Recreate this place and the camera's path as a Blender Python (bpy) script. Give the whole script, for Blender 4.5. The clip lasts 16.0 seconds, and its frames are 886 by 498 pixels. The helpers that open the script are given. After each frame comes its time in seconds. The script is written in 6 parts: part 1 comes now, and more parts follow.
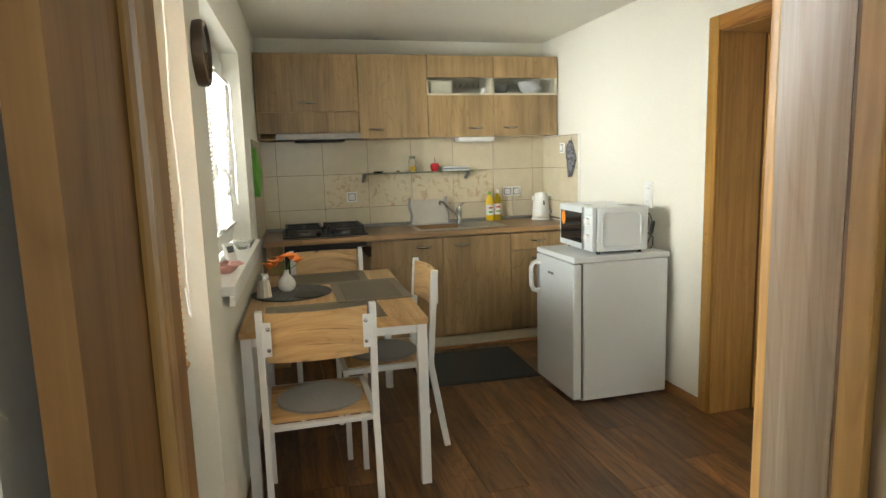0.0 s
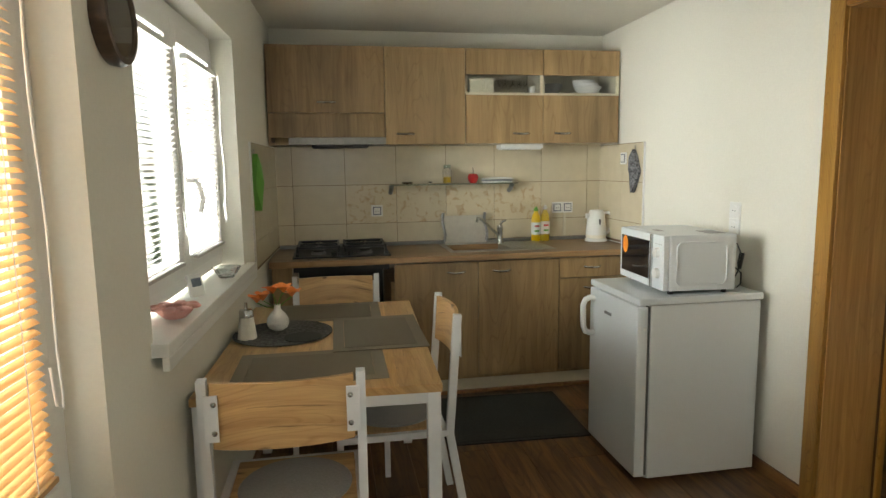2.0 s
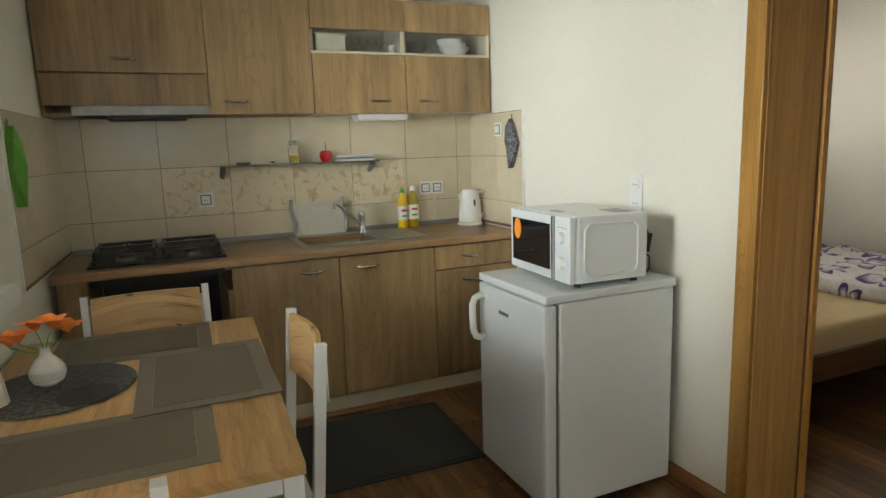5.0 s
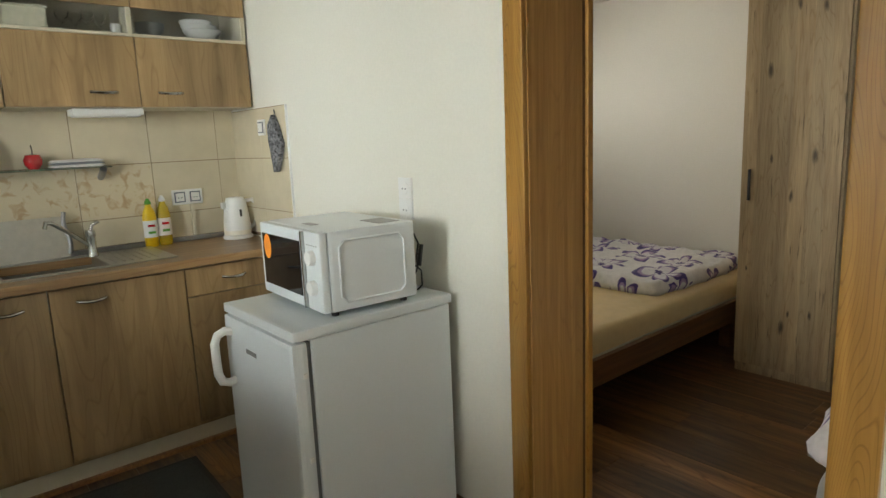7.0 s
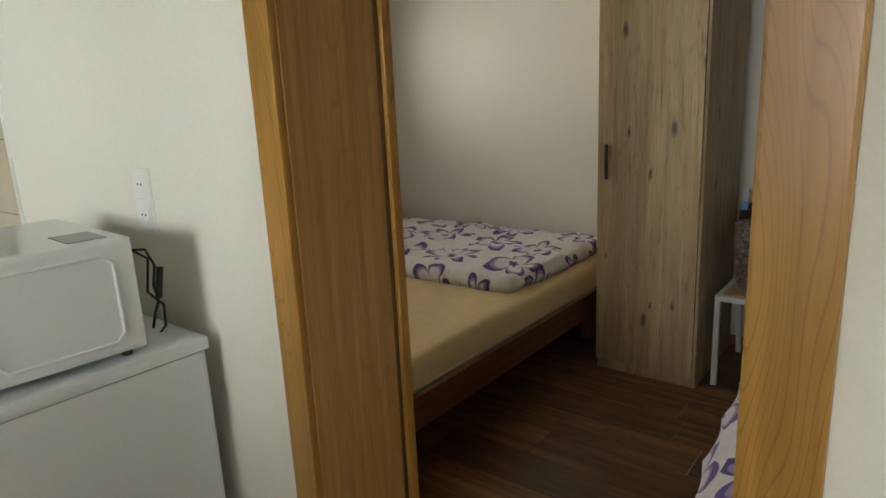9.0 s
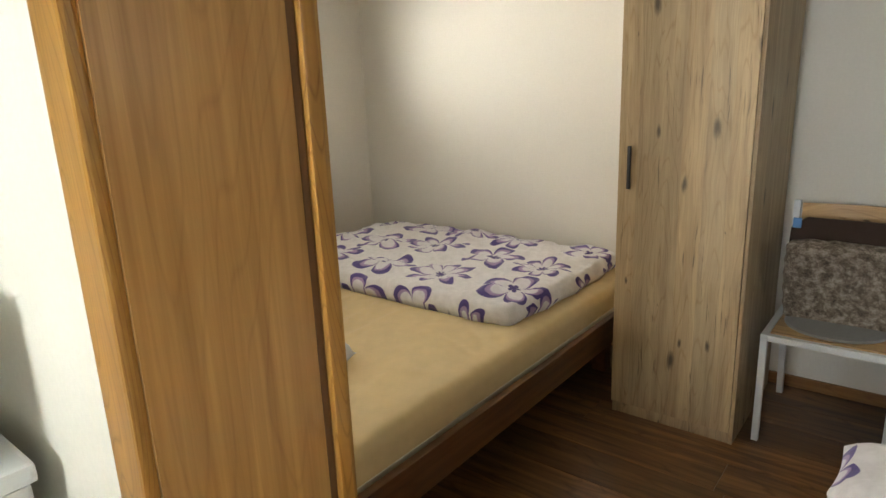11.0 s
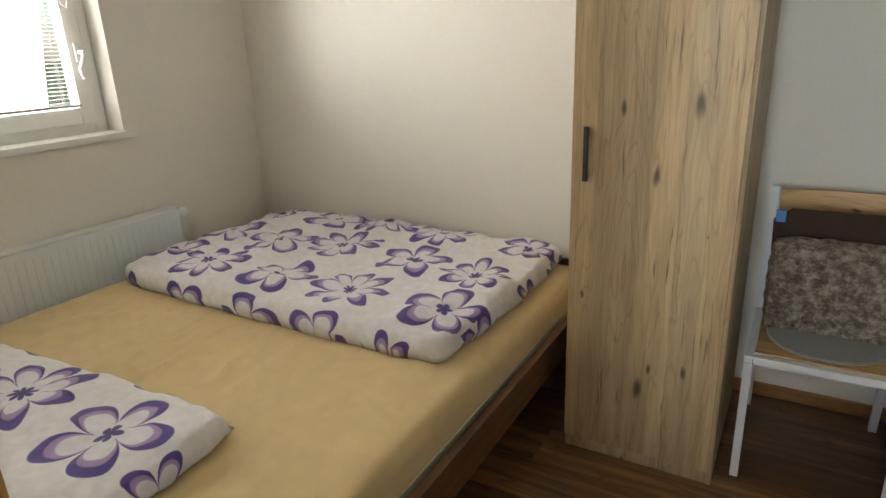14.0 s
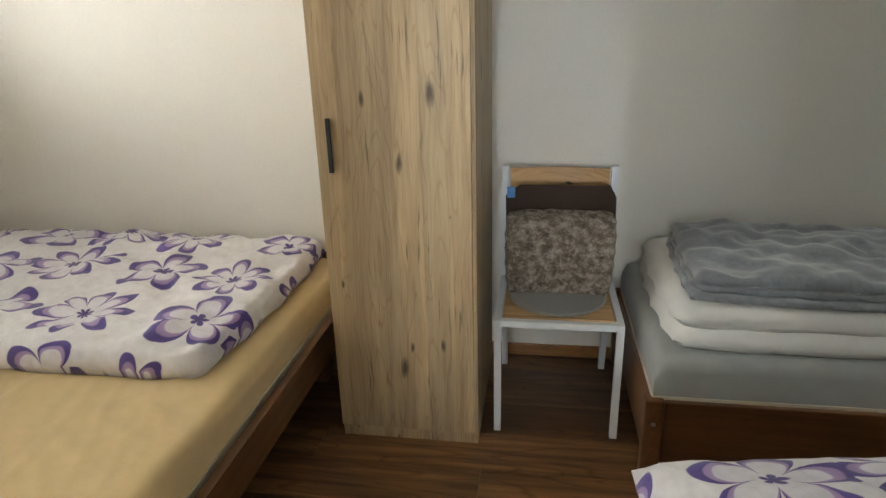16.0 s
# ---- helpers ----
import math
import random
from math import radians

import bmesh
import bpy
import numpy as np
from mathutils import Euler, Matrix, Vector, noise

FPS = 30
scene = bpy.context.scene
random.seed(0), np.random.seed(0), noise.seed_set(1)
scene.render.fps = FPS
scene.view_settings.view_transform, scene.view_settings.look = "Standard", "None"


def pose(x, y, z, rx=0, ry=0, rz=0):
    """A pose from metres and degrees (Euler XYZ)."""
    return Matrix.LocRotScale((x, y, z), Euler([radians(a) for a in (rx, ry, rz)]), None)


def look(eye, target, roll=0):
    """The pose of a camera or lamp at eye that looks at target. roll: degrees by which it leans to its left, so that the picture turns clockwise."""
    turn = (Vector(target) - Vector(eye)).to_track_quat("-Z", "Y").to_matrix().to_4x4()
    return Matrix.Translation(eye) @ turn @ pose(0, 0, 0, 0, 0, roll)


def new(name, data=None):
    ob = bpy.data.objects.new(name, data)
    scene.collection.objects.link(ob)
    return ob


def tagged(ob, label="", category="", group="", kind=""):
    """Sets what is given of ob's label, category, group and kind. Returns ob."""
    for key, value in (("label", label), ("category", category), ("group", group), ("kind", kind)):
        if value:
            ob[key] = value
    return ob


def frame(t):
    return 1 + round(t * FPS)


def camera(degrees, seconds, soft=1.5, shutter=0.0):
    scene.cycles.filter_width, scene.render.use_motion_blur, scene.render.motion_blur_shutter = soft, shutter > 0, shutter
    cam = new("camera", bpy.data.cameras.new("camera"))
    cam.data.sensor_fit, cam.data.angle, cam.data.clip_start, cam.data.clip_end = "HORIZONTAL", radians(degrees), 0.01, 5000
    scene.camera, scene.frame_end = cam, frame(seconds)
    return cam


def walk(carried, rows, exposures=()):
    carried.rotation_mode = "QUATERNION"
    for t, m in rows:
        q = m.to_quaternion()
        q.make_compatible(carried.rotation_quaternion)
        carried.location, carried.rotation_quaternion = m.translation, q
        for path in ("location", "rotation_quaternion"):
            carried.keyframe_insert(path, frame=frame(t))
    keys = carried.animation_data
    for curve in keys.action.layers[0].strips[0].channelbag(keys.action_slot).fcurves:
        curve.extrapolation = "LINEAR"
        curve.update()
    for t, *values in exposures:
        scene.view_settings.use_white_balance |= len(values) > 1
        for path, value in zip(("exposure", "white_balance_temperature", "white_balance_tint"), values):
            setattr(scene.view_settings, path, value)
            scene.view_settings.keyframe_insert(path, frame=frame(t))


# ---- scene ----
cam = camera(71.3, 16.0)
EXPOSURES = [(0, -0.6, 6700, 4), (1.5, -1.1, 6750, 4), (2.5, -1.0, 6650, 4), (7, -1.2, 6450, 3), (9, -1.35, 6500, 4), (11.5, -0.2, 6500, 6), (12.5, -0.25, 6400, 4), (14.5, -0.4, 6250, 6), (16, -0.2, 6150, 6)]
PATH = [
    (0, (-0.053, -0.122, 1.438), (0.449, 1.792, 1.151), -1.7),
    (0.5, (0.053, 0.047, 1.455), (0.472, 1.989, 1.226), -0.5),
    (1, (0.116, 0.22, 1.456), (0.489, 2.172, 1.232), 0.7),
    (1.5, (0.165, 0.39, 1.459), (0.5, 2.347, 1.216), 0.1),
    (2, (0.206, 0.518, 1.456), (0.553, 2.47, 1.194), -0.8),
    (2.5, (0.258, 0.65, 1.455), (0.597, 2.603, 1.186), -1.4),
    (3, (0.289, 0.734, 1.458), (0.631, 2.69, 1.216), -2.1),
    (3.2, (0.299, 0.772, 1.457), (0.646, 2.725, 1.203), -2.0),
    (5.3, (0.336, 1.204, 1.413), (1.225, 2.963, 1.076), -2.2),
    (5.5, (0.367, 1.221, 1.421), (1.317, 2.95, 1.086), -2.5),
    (6, (0.518, 1.318, 1.414), (1.59, 2.976, 1.094), -3.1),
    (6.5, (0.638, 1.359, 1.415), (1.807, 2.948, 1.083), -2.7),
    (7, (0.755, 1.393, 1.404), (2.026, 2.898, 1.053), -2.4),
    (7.5, (0.9, 1.48, 1.408), (2.283, 2.875, 1.031), -1.6),
    (8, (1.041, 1.56, 1.414), (2.518, 2.849, 1.022), -2.0),
    (8.5, (1.181, 1.618, 1.399), (2.717, 2.825, 0.97), -2.2),
    (9, (1.387, 1.649, 1.387), (2.909, 2.865, 0.936), -2.7),
    (9.2, (1.458, 1.646, 1.388), (2.972, 2.876, 0.943), -2.6),
    (11.3, (1.944, 2.014, 1.418), (3.457, 3.215, 0.9), -2.1),
    (11.5, (1.995, 2.054, 1.426), (3.51, 3.24, 0.882), -2.6),
    (12, (2.113, 2.149, 1.424), (3.619, 3.336, 0.856), -3.1),
    (12.5, (2.212, 2.195, 1.416), (3.704, 3.392, 0.834), -3.4),
    (13, (2.283, 2.256, 1.417), (3.794, 3.419, 0.812), -2.5),
    (13.5, (2.341, 2.302, 1.427), (3.871, 3.429, 0.801), -2.4),
    (14, (2.382, 2.315, 1.431), (4.014, 3.282, 0.796), -2.3),
    (14.5, (2.396, 2.298, 1.424), (4.114, 3.099, 0.786), -2.1),
    (15, (2.399, 2.275, 1.421), (4.188, 2.896, 0.778), -1.6),
    (15.5, (2.404, 2.266, 1.417), (4.237, 2.723, 0.76), -1.3),
    (16, (2.407, 2.247, 1.421), (4.266, 2.549, 0.748), -1.6),
]
walk(cam, [(t, look(eye, target, roll)) for t, eye, target, roll in PATH], EXPOSURES)

# ---- world and sun ----
world = bpy.data.worlds.new("sky")
scene.world = world
world.use_nodes = True
wn = world.node_tree
sky = wn.nodes.new("ShaderNodeTexSky")
sky.sky_type, sky.sun_disc = "NISHITA", False
sky.sun_elevation, sky.sun_rotation = radians(61), radians(94)
wn.links.new(sky.outputs[0], wn.nodes["Background"].inputs[0])
wn.nodes["Background"].inputs[1].default_value = 0.15
sun = new("sun", bpy.data.lights.new("sun", "SUN"))
sun.data.energy, sun.data.angle, sun.data.color = 4.0, radians(0.5), (1, 0.95, 0.88)
sun.matrix_world = look((0, 0, 10), (-0.65, 0.05, 8.8))


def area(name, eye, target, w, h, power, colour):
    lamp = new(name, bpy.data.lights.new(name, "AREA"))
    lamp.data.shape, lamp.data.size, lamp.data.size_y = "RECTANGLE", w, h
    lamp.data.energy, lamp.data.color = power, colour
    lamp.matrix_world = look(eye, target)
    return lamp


area("window_light_terrace", (-0.75, 1.35, 1.7), (0.9, 1.5, 1.0), 0.8, 1.3, 14, (1.0, 0.98, 0.95))
# unseen lamp out on the terrace, standing in for skylight through the kitchen window
area("sky_stand_in_kitchen", (-2.0, 2.2, 1.8), (0.5, 3.3, 1.35), 1.3, 1.2, 1250, (0.99, 1.0, 1.0))
# unseen fill lamp added behind the entry to brighten jambs and chair backs
area("added_hall_fill", (0.2, -2.05, 1.7), (0.3, 0.0, 1.2), 1.1, 1.0, 20, (0.88, 0.94, 1.0))
area("window_light_bedroom", (3.3, 5.95, 1.75), (3.9, 3.6, 1.3), 2.6, 2.2, 640, (1.0, 0.94, 0.87))
area("window_light_south", (3.5, -0.85, 1.9), (3.7, 1.2, 1.5), 1.0, 1.0, 9, (0.84, 0.92, 1.0))


# ---- materials ----
def nodes(name):
    m = bpy.data.materials.new(name)
    m.use_nodes = True
    t = m.node_tree
    return m, t, t.nodes["Principled BSDF"]


def add(t, kind, **values):
    n = t.nodes.new(kind)
    for k, v in values.items():
        if k in n.inputs:
            n.inputs[k].default_value = v
        elif k == "operation":
            n.operation = v
    return n


def ramp(t, source, stops):
    r = t.nodes.new("ShaderNodeValToRGB")
    e = r.color_ramp.elements
    while len(e) < len(stops):
        e.new(0.5)
    for el, (p, c) in zip(e, stops):
        el.position, el.color = p, (*c, 1) if len(c) == 3 else c
    t.links.new(source, r.inputs[0])
    return r.outputs[0]


def coords(t, scale, offset=True):
    c = t.nodes.new("ShaderNodeTexCoord")
    mp = t.nodes.new("ShaderNodeMapping")
    mp.inputs["Scale"].default_value = scale
    if offset:
        info = t.nodes.new("ShaderNodeObjectInfo")
        mul = add(t, "ShaderNodeMath", operation="MULTIPLY")
        mul.inputs[1].default_value = 37.0
        t.links.new(info.outputs["Random"], mul.inputs[0])
        av = t.nodes.new("ShaderNodeVectorMath")
        t.links.new(c.outputs["Object"], av.inputs[0])
        t.links.new(mul.outputs[0], av.inputs[1])
        t.links.new(av.outputs[0], mp.inputs[0])
    else:
        t.links.new(c.outputs["Object"], mp.inputs[0])
    return mp.outputs[0]


def mix(t, fac, a, b, blend="MIX"):
    m = t.nodes.new("ShaderNodeMixRGB")
    m.blend_type = blend
    for k, v in zip((0, 1, 2), (fac, a, b)):
        if isinstance(v, (int, float)):
            m.inputs[k].default_value = v
        elif isinstance(v, tuple):
            m.inputs[k].default_value = (*v, 1)
        else:
            t.links.new(v, m.inputs[k])
    return m.outputs[0]


def bump(t, b, height, strength=0.2, distance=0.002):
    n = t.nodes.new("ShaderNodeBump")
    n.inputs["Strength"].default_value, n.inputs["Distance"].default_value = strength, distance
    t.links.new(height, n.inputs["Height"])
    t.links.new(n.outputs[0], b.inputs["Normal"])


def wood(name, dark, light, axis="z", rough=0.45, knots=0.0, streak=1.0, tone=0.18, coat=0.0, rings=0.35, vary=0.12, figure=60.0):
    """Grain along the axis given, with broad tone, fine streaks, arched figure and optional knots."""
    m, t, b = nodes(name)
    k = {"x": 0, "y": 1, "z": 2}[axis]
    fine = [60.0 * streak] * 3
    fine[k] = 1.6
    broad = [7.0 * streak] * 3
    broad[k] = 0.7
    ring = [9.0] * 3
    ring[k] = 1.3
    n1 = add(t, "ShaderNodeTexNoise", Scale=1.0, Detail=6.0, Roughness=0.6)
    t.links.new(coords(t, fine), n1.inputs["Vector"])
    n2 = add(t, "ShaderNodeTexNoise", Scale=1.0, Detail=3.0, Roughness=0.5)
    t.links.new(coords(t, broad), n2.inputs["Vector"])
    n3 = add(t, "ShaderNodeTexNoise", Scale=0.55, Detail=2.0, Roughness=0.45)
    t.links.new(coords(t, ring), n3.inputs["Vector"])
    sc = add(t, "ShaderNodeMath", operation="MULTIPLY")
    sc.inputs[1].default_value = figure
    t.links.new(n3.outputs[0], sc.inputs[0])
    sn = add(t, "ShaderNodeMath", operation="SINE")
    t.links.new(sc.outputs[0], sn.inputs[0])
    mean = tuple((a + c) / 2 for a, c in zip(dark, light))
    col = ramp(t, n1.outputs[0], [(0.3, dark), (0.52, mean), (0.72, light)])
    broadc = ramp(t, n2.outputs[0], [(0.3, (1 - tone * 1.6,) * 3), (0.7, (1 + tone,) * 3)])
    col = mix(t, 1.0, col, broadc, "MULTIPLY")
    ab = add(t, "ShaderNodeMath", operation="ABSOLUTE")
    t.links.new(sn.outputs[0], ab.inputs[0])
    rc = ramp(t, ab.outputs[0], [(0.0, (0.50, 0.40, 0.28)), (0.38, (1.03, 1.03, 1.03))])
    col = mix(t, rings, col, mix(t, 1.0, col, rc, "MULTIPLY"))
    info = t.nodes.new("ShaderNodeObjectInfo")
    tone_r = ramp(t, info.outputs["Random"], [(0, (1 - vary,) * 3), (1, (1 + vary * 0.7,) * 3)])
    col = mix(t, 1.0, col, tone_r, "MULTIPLY")
    if knots:
        kn = [5.0] * 3
        kn[k] = 1.9
        v = add(t, "ShaderNodeTexVoronoi", Scale=1.7, Randomness=1.0)
        wob = add(t, "ShaderNodeTexNoise", Scale=6.0, Detail=3.0)
        base = coords(t, tuple(kn))
        t.links.new(base, wob.inputs["Vector"])
        mv = t.nodes.new("ShaderNodeMixRGB")
        mv.inputs[0].default_value = 0.12
        t.links.new(base, mv.inputs[1])
        t.links.new(wob.outputs["Color"], mv.inputs[2])
        v.voronoi_dimensions = "2D"
        sp = t.nodes.new("ShaderNodeSeparateXYZ")
        t.links.new(mv.outputs[0], sp.inputs[0])
        sm = add(t, "ShaderNodeMath", operation="ADD")
        others = [q for q in range(3) if q != k]
        t.links.new(sp.outputs[others[0]], sm.inputs[0])
        t.links.new(sp.outputs[others[1]], sm.inputs[1])
        cb = t.nodes.new("ShaderNodeCombineXYZ")
        t.links.new(sm.outputs[0], cb.inputs[0])
        t.links.new(sp.outputs[k], cb.inputs[1])
        t.links.new(cb.outputs[0], v.inputs["Vector"])
        spot = ramp(t, v.outputs["Distance"], [(0.03, (1, 1, 1)), (0.06, (0.75, 0.75, 0.75)), (0.11, (0.25, 0.25, 0.25)), (0.2, (0, 0, 0))])
        pick = t.nodes.new("ShaderNodeSeparateColor")
        t.links.new(v.outputs["Color"], pick.inputs[0])
        spot = mix(t, 1.0, spot, ramp(t, pick.outputs[0], [(0.35, (0, 0, 0)), (0.7, (1, 1, 1))]), "MULTIPLY")
        col = mix(t, mix(t, 1.0, spot, (knots,) * 3, "MULTIPLY"), col, tuple(c * 0.28 for c in dark))
        crack = [38.0] * 3
        crack[k] = 2.2
        n4 = add(t, "ShaderNodeTexNoise", Scale=1.0, Detail=5.0, Roughness=0.65)
        t.links.new(coords(t, crack), n4.inputs["Vector"])
        cr = ramp(t, n4.outputs[0], [(0.60, (0, 0, 0)), (0.67, (1, 1, 1))])
        col = mix(t, mix(t, 1.0, cr, (knots * 0.8,) * 3, "MULTIPLY"), col, tuple(c * 0.45 for c in dark))
    t.links.new(col, b.inputs["Base Color"])
    b.inputs["Roughness"].default_value = rough
    b.inputs["Coat Weight"].default_value = coat
    b.inputs["Coat Roughness"].default_value = 0.18
    bump(t, b, n1.outputs[0], 0.12, 0.001)
    return m


def rustic(name, dark, light, axis="z", rough=0.5, plank=0.095, knot=1.0, cells=(6.5, 2.3)):
    """Wild oak laminate: staves of unlike tone, faint grain with arched figure, scattered drawn-out knots and short cracks along the grain."""
    m, t, b = nodes(name)
    k = {"x": 0, "y": 1, "z": 2}[axis]
    sp = t.nodes.new("ShaderNodeSeparateXYZ")
    t.links.new(coords(t, (1, 1, 1)), sp.inputs[0])

    def math_(op, a, c=None):
        n = add(t, "ShaderNodeMath", operation=op)
        for i, v in enumerate((a, c)):
            if isinstance(v, (int, float)):
                n.inputs[i].default_value = v
            elif v is not None:
                t.links.new(v, n.inputs[i])
        return n.outputs[0]

    def vec(x, y, z=0.0):
        c = t.nodes.new("ShaderNodeCombineXYZ")
        for i, v in enumerate((x, y, z)):
            if isinstance(v, (int, float)):
                c.inputs[i].default_value = v
            else:
                t.links.new(v, c.inputs[i])
        return c.outputs[0]

    def noise_(v, detail=3.0, rough_=0.5):
        n = add(t, "ShaderNodeTexNoise", Scale=1.0, Detail=detail, Roughness=rough_)
        t.links.new(v, n.inputs["Vector"])
        return n.outputs[0]

    one, two = [q for q in range(3) if q != k]
    across = math_("ADD", sp.outputs[one], sp.outputs[two])
    along = sp.outputs[k]
    stave = math_("FLOOR", math_("DIVIDE", across, plank))
    wn_ = t.nodes.new("ShaderNodeTexWhiteNoise")
    wn_.noise_dimensions = "1D"
    t.links.new(stave, wn_.inputs["W"])
    shift = math_("MULTIPLY", wn_.outputs["Value"], 9.0)
    bend = math_("MULTIPLY", noise_(vec(math_("MULTIPLY", across, 5), math_("MULTIPLY", along, 3)), 2), 0.03)
    wavy = math_("ADD", across, bend)
    moved = math_("ADD", along, shift)
    fine = noise_(vec(math_("MULTIPLY", wavy, 160), math_("MULTIPLY", moved, 7)), 4, 0.6)
    soft = noise_(vec(math_("MULTIPLY", wavy, 26), math_("MULTIPLY", moved, 1.3)), 3, 0.5)
    arch = noise_(vec(math_("MULTIPLY", wavy, 10), math_("MULTIPLY", moved, 1.0), shift), 2, 0.4)
    arch = math_("ABSOLUTE", math_("SINE", math_("MULTIPLY", arch, 55.0)))
    mid = tuple((a + c) / 2 for a, c in zip(dark, light))
    col = ramp(t, math_("ADD", math_("MULTIPLY", fine, 0.35), math_("MULTIPLY", soft, 0.65)), [(0.34, dark), (0.5, mid), (0.66, light)])
    col = mix(t, 1.0, col, ramp(t, arch, [(0.0, (0.84, 0.79, 0.72)), (0.35, (1, 1, 1))]), "MULTIPLY")
    col = mix(t, 1.0, col, ramp(t, wn_.outputs["Value"], [(0.0, (0.84, 0.83, 0.81)), (0.5, (1, 1, 1)), (1.0, (1.12, 1.08, 1.02))]), "MULTIPLY")
    v = add(t, "ShaderNodeTexVoronoi", Scale=1.0, Randomness=1.0)
    v.voronoi_dimensions = "2D"
    t.links.new(vec(math_("MULTIPLY", math_("ADD", wavy, math_("MULTIPLY", fine, 0.012)), cells[0]), math_("MULTIPLY", math_("ADD", along, math_("MULTIPLY", fine, 0.06)), cells[1])), v.inputs["Vector"])
    pick = t.nodes.new("ShaderNodeSeparateColor")
    t.links.new(v.outputs["Color"], pick.inputs[0])
    size = math_("MULTIPLY", math_("MAXIMUM", math_("SUBTRACT", pick.outputs[0], 0.45), 0.0), 0.26 * knot)
    core = math_("DIVIDE", v.outputs["Distance"], math_("ADD", size, 0.001))
    spot = ramp(t, core, [(0.3, (0.95,) * 3), (0.65, (0.55,) * 3), (1.0, (0,) * 3)])
    col = mix(t, spot, col, tuple(c * 0.22 for c in dark))
    crack = noise_(vec(math_("MULTIPLY", wavy, 85), math_("MULTIPLY", along, 3.6)), 4, 0.6)
    where = noise_(vec(math_("MULTIPLY", across, 6), math_("MULTIPLY", along, 2.2), 4.0), 2)
    line = mix(t, 1.0, ramp(t, crack, [(0.60, (0, 0, 0)), (0.68, (0.85,) * 3)]), ramp(t, where, [(0.46, (0, 0, 0)), (0.56, (1, 1, 1))]), "MULTIPLY")
    col = mix(t, line, col, tuple(c * 0.4 for c in dark))
    t.links.new(col, b.inputs["Base Color"])
    b.inputs["Roughness"].default_value = rough
    bump(t, b, fine, 0.12, 0.001)
    return m


def plain(name, colour, rough=0.5, metal=0.0, vary=0.06, scale=30.0, relief=0.05, coat=0.0, trans=0.0, ior=1.5, sheen=0.0, big=2.0):
    m, t, b = nodes(name)
    n = add(t, "ShaderNodeTexNoise", Scale=scale, Detail=4.0)
    t.links.new(coords(t, (1, 1, 1)), n.inputs["Vector"])
    n2 = add(t, "ShaderNodeTexNoise", Scale=big, Detail=3.0)
    t.links.new(coords(t, (1, 1, 1)), n2.inputs["Vector"])
    lo, hi = tuple(c * (1 - vary) for c in colour), tuple(min(1, c * (1 + vary)) for c in colour)
    col = ramp(t, n.outputs[0], [(0.3, lo), (0.7, hi)])
    col = mix(t, 1.0, col, ramp(t, n2.outputs[0], [(0.3, (1 - vary * 0.6,) * 3), (0.7, (1, 1, 1))]), "MULTIPLY")
    t.links.new(col, b.inputs["Base Color"])
    b.inputs["Roughness"].default_value, b.inputs["Metallic"].default_value = rough, metal
    b.inputs["Coat Weight"].default_value, b.inputs["Transmission Weight"].default_value, b.inputs["IOR"].default_value = coat, trans, ior
    b.inputs["Sheen Weight"].default_value = sheen
    if relief:
        bump(t, b, n.outputs[0], relief, 0.002)
    return m


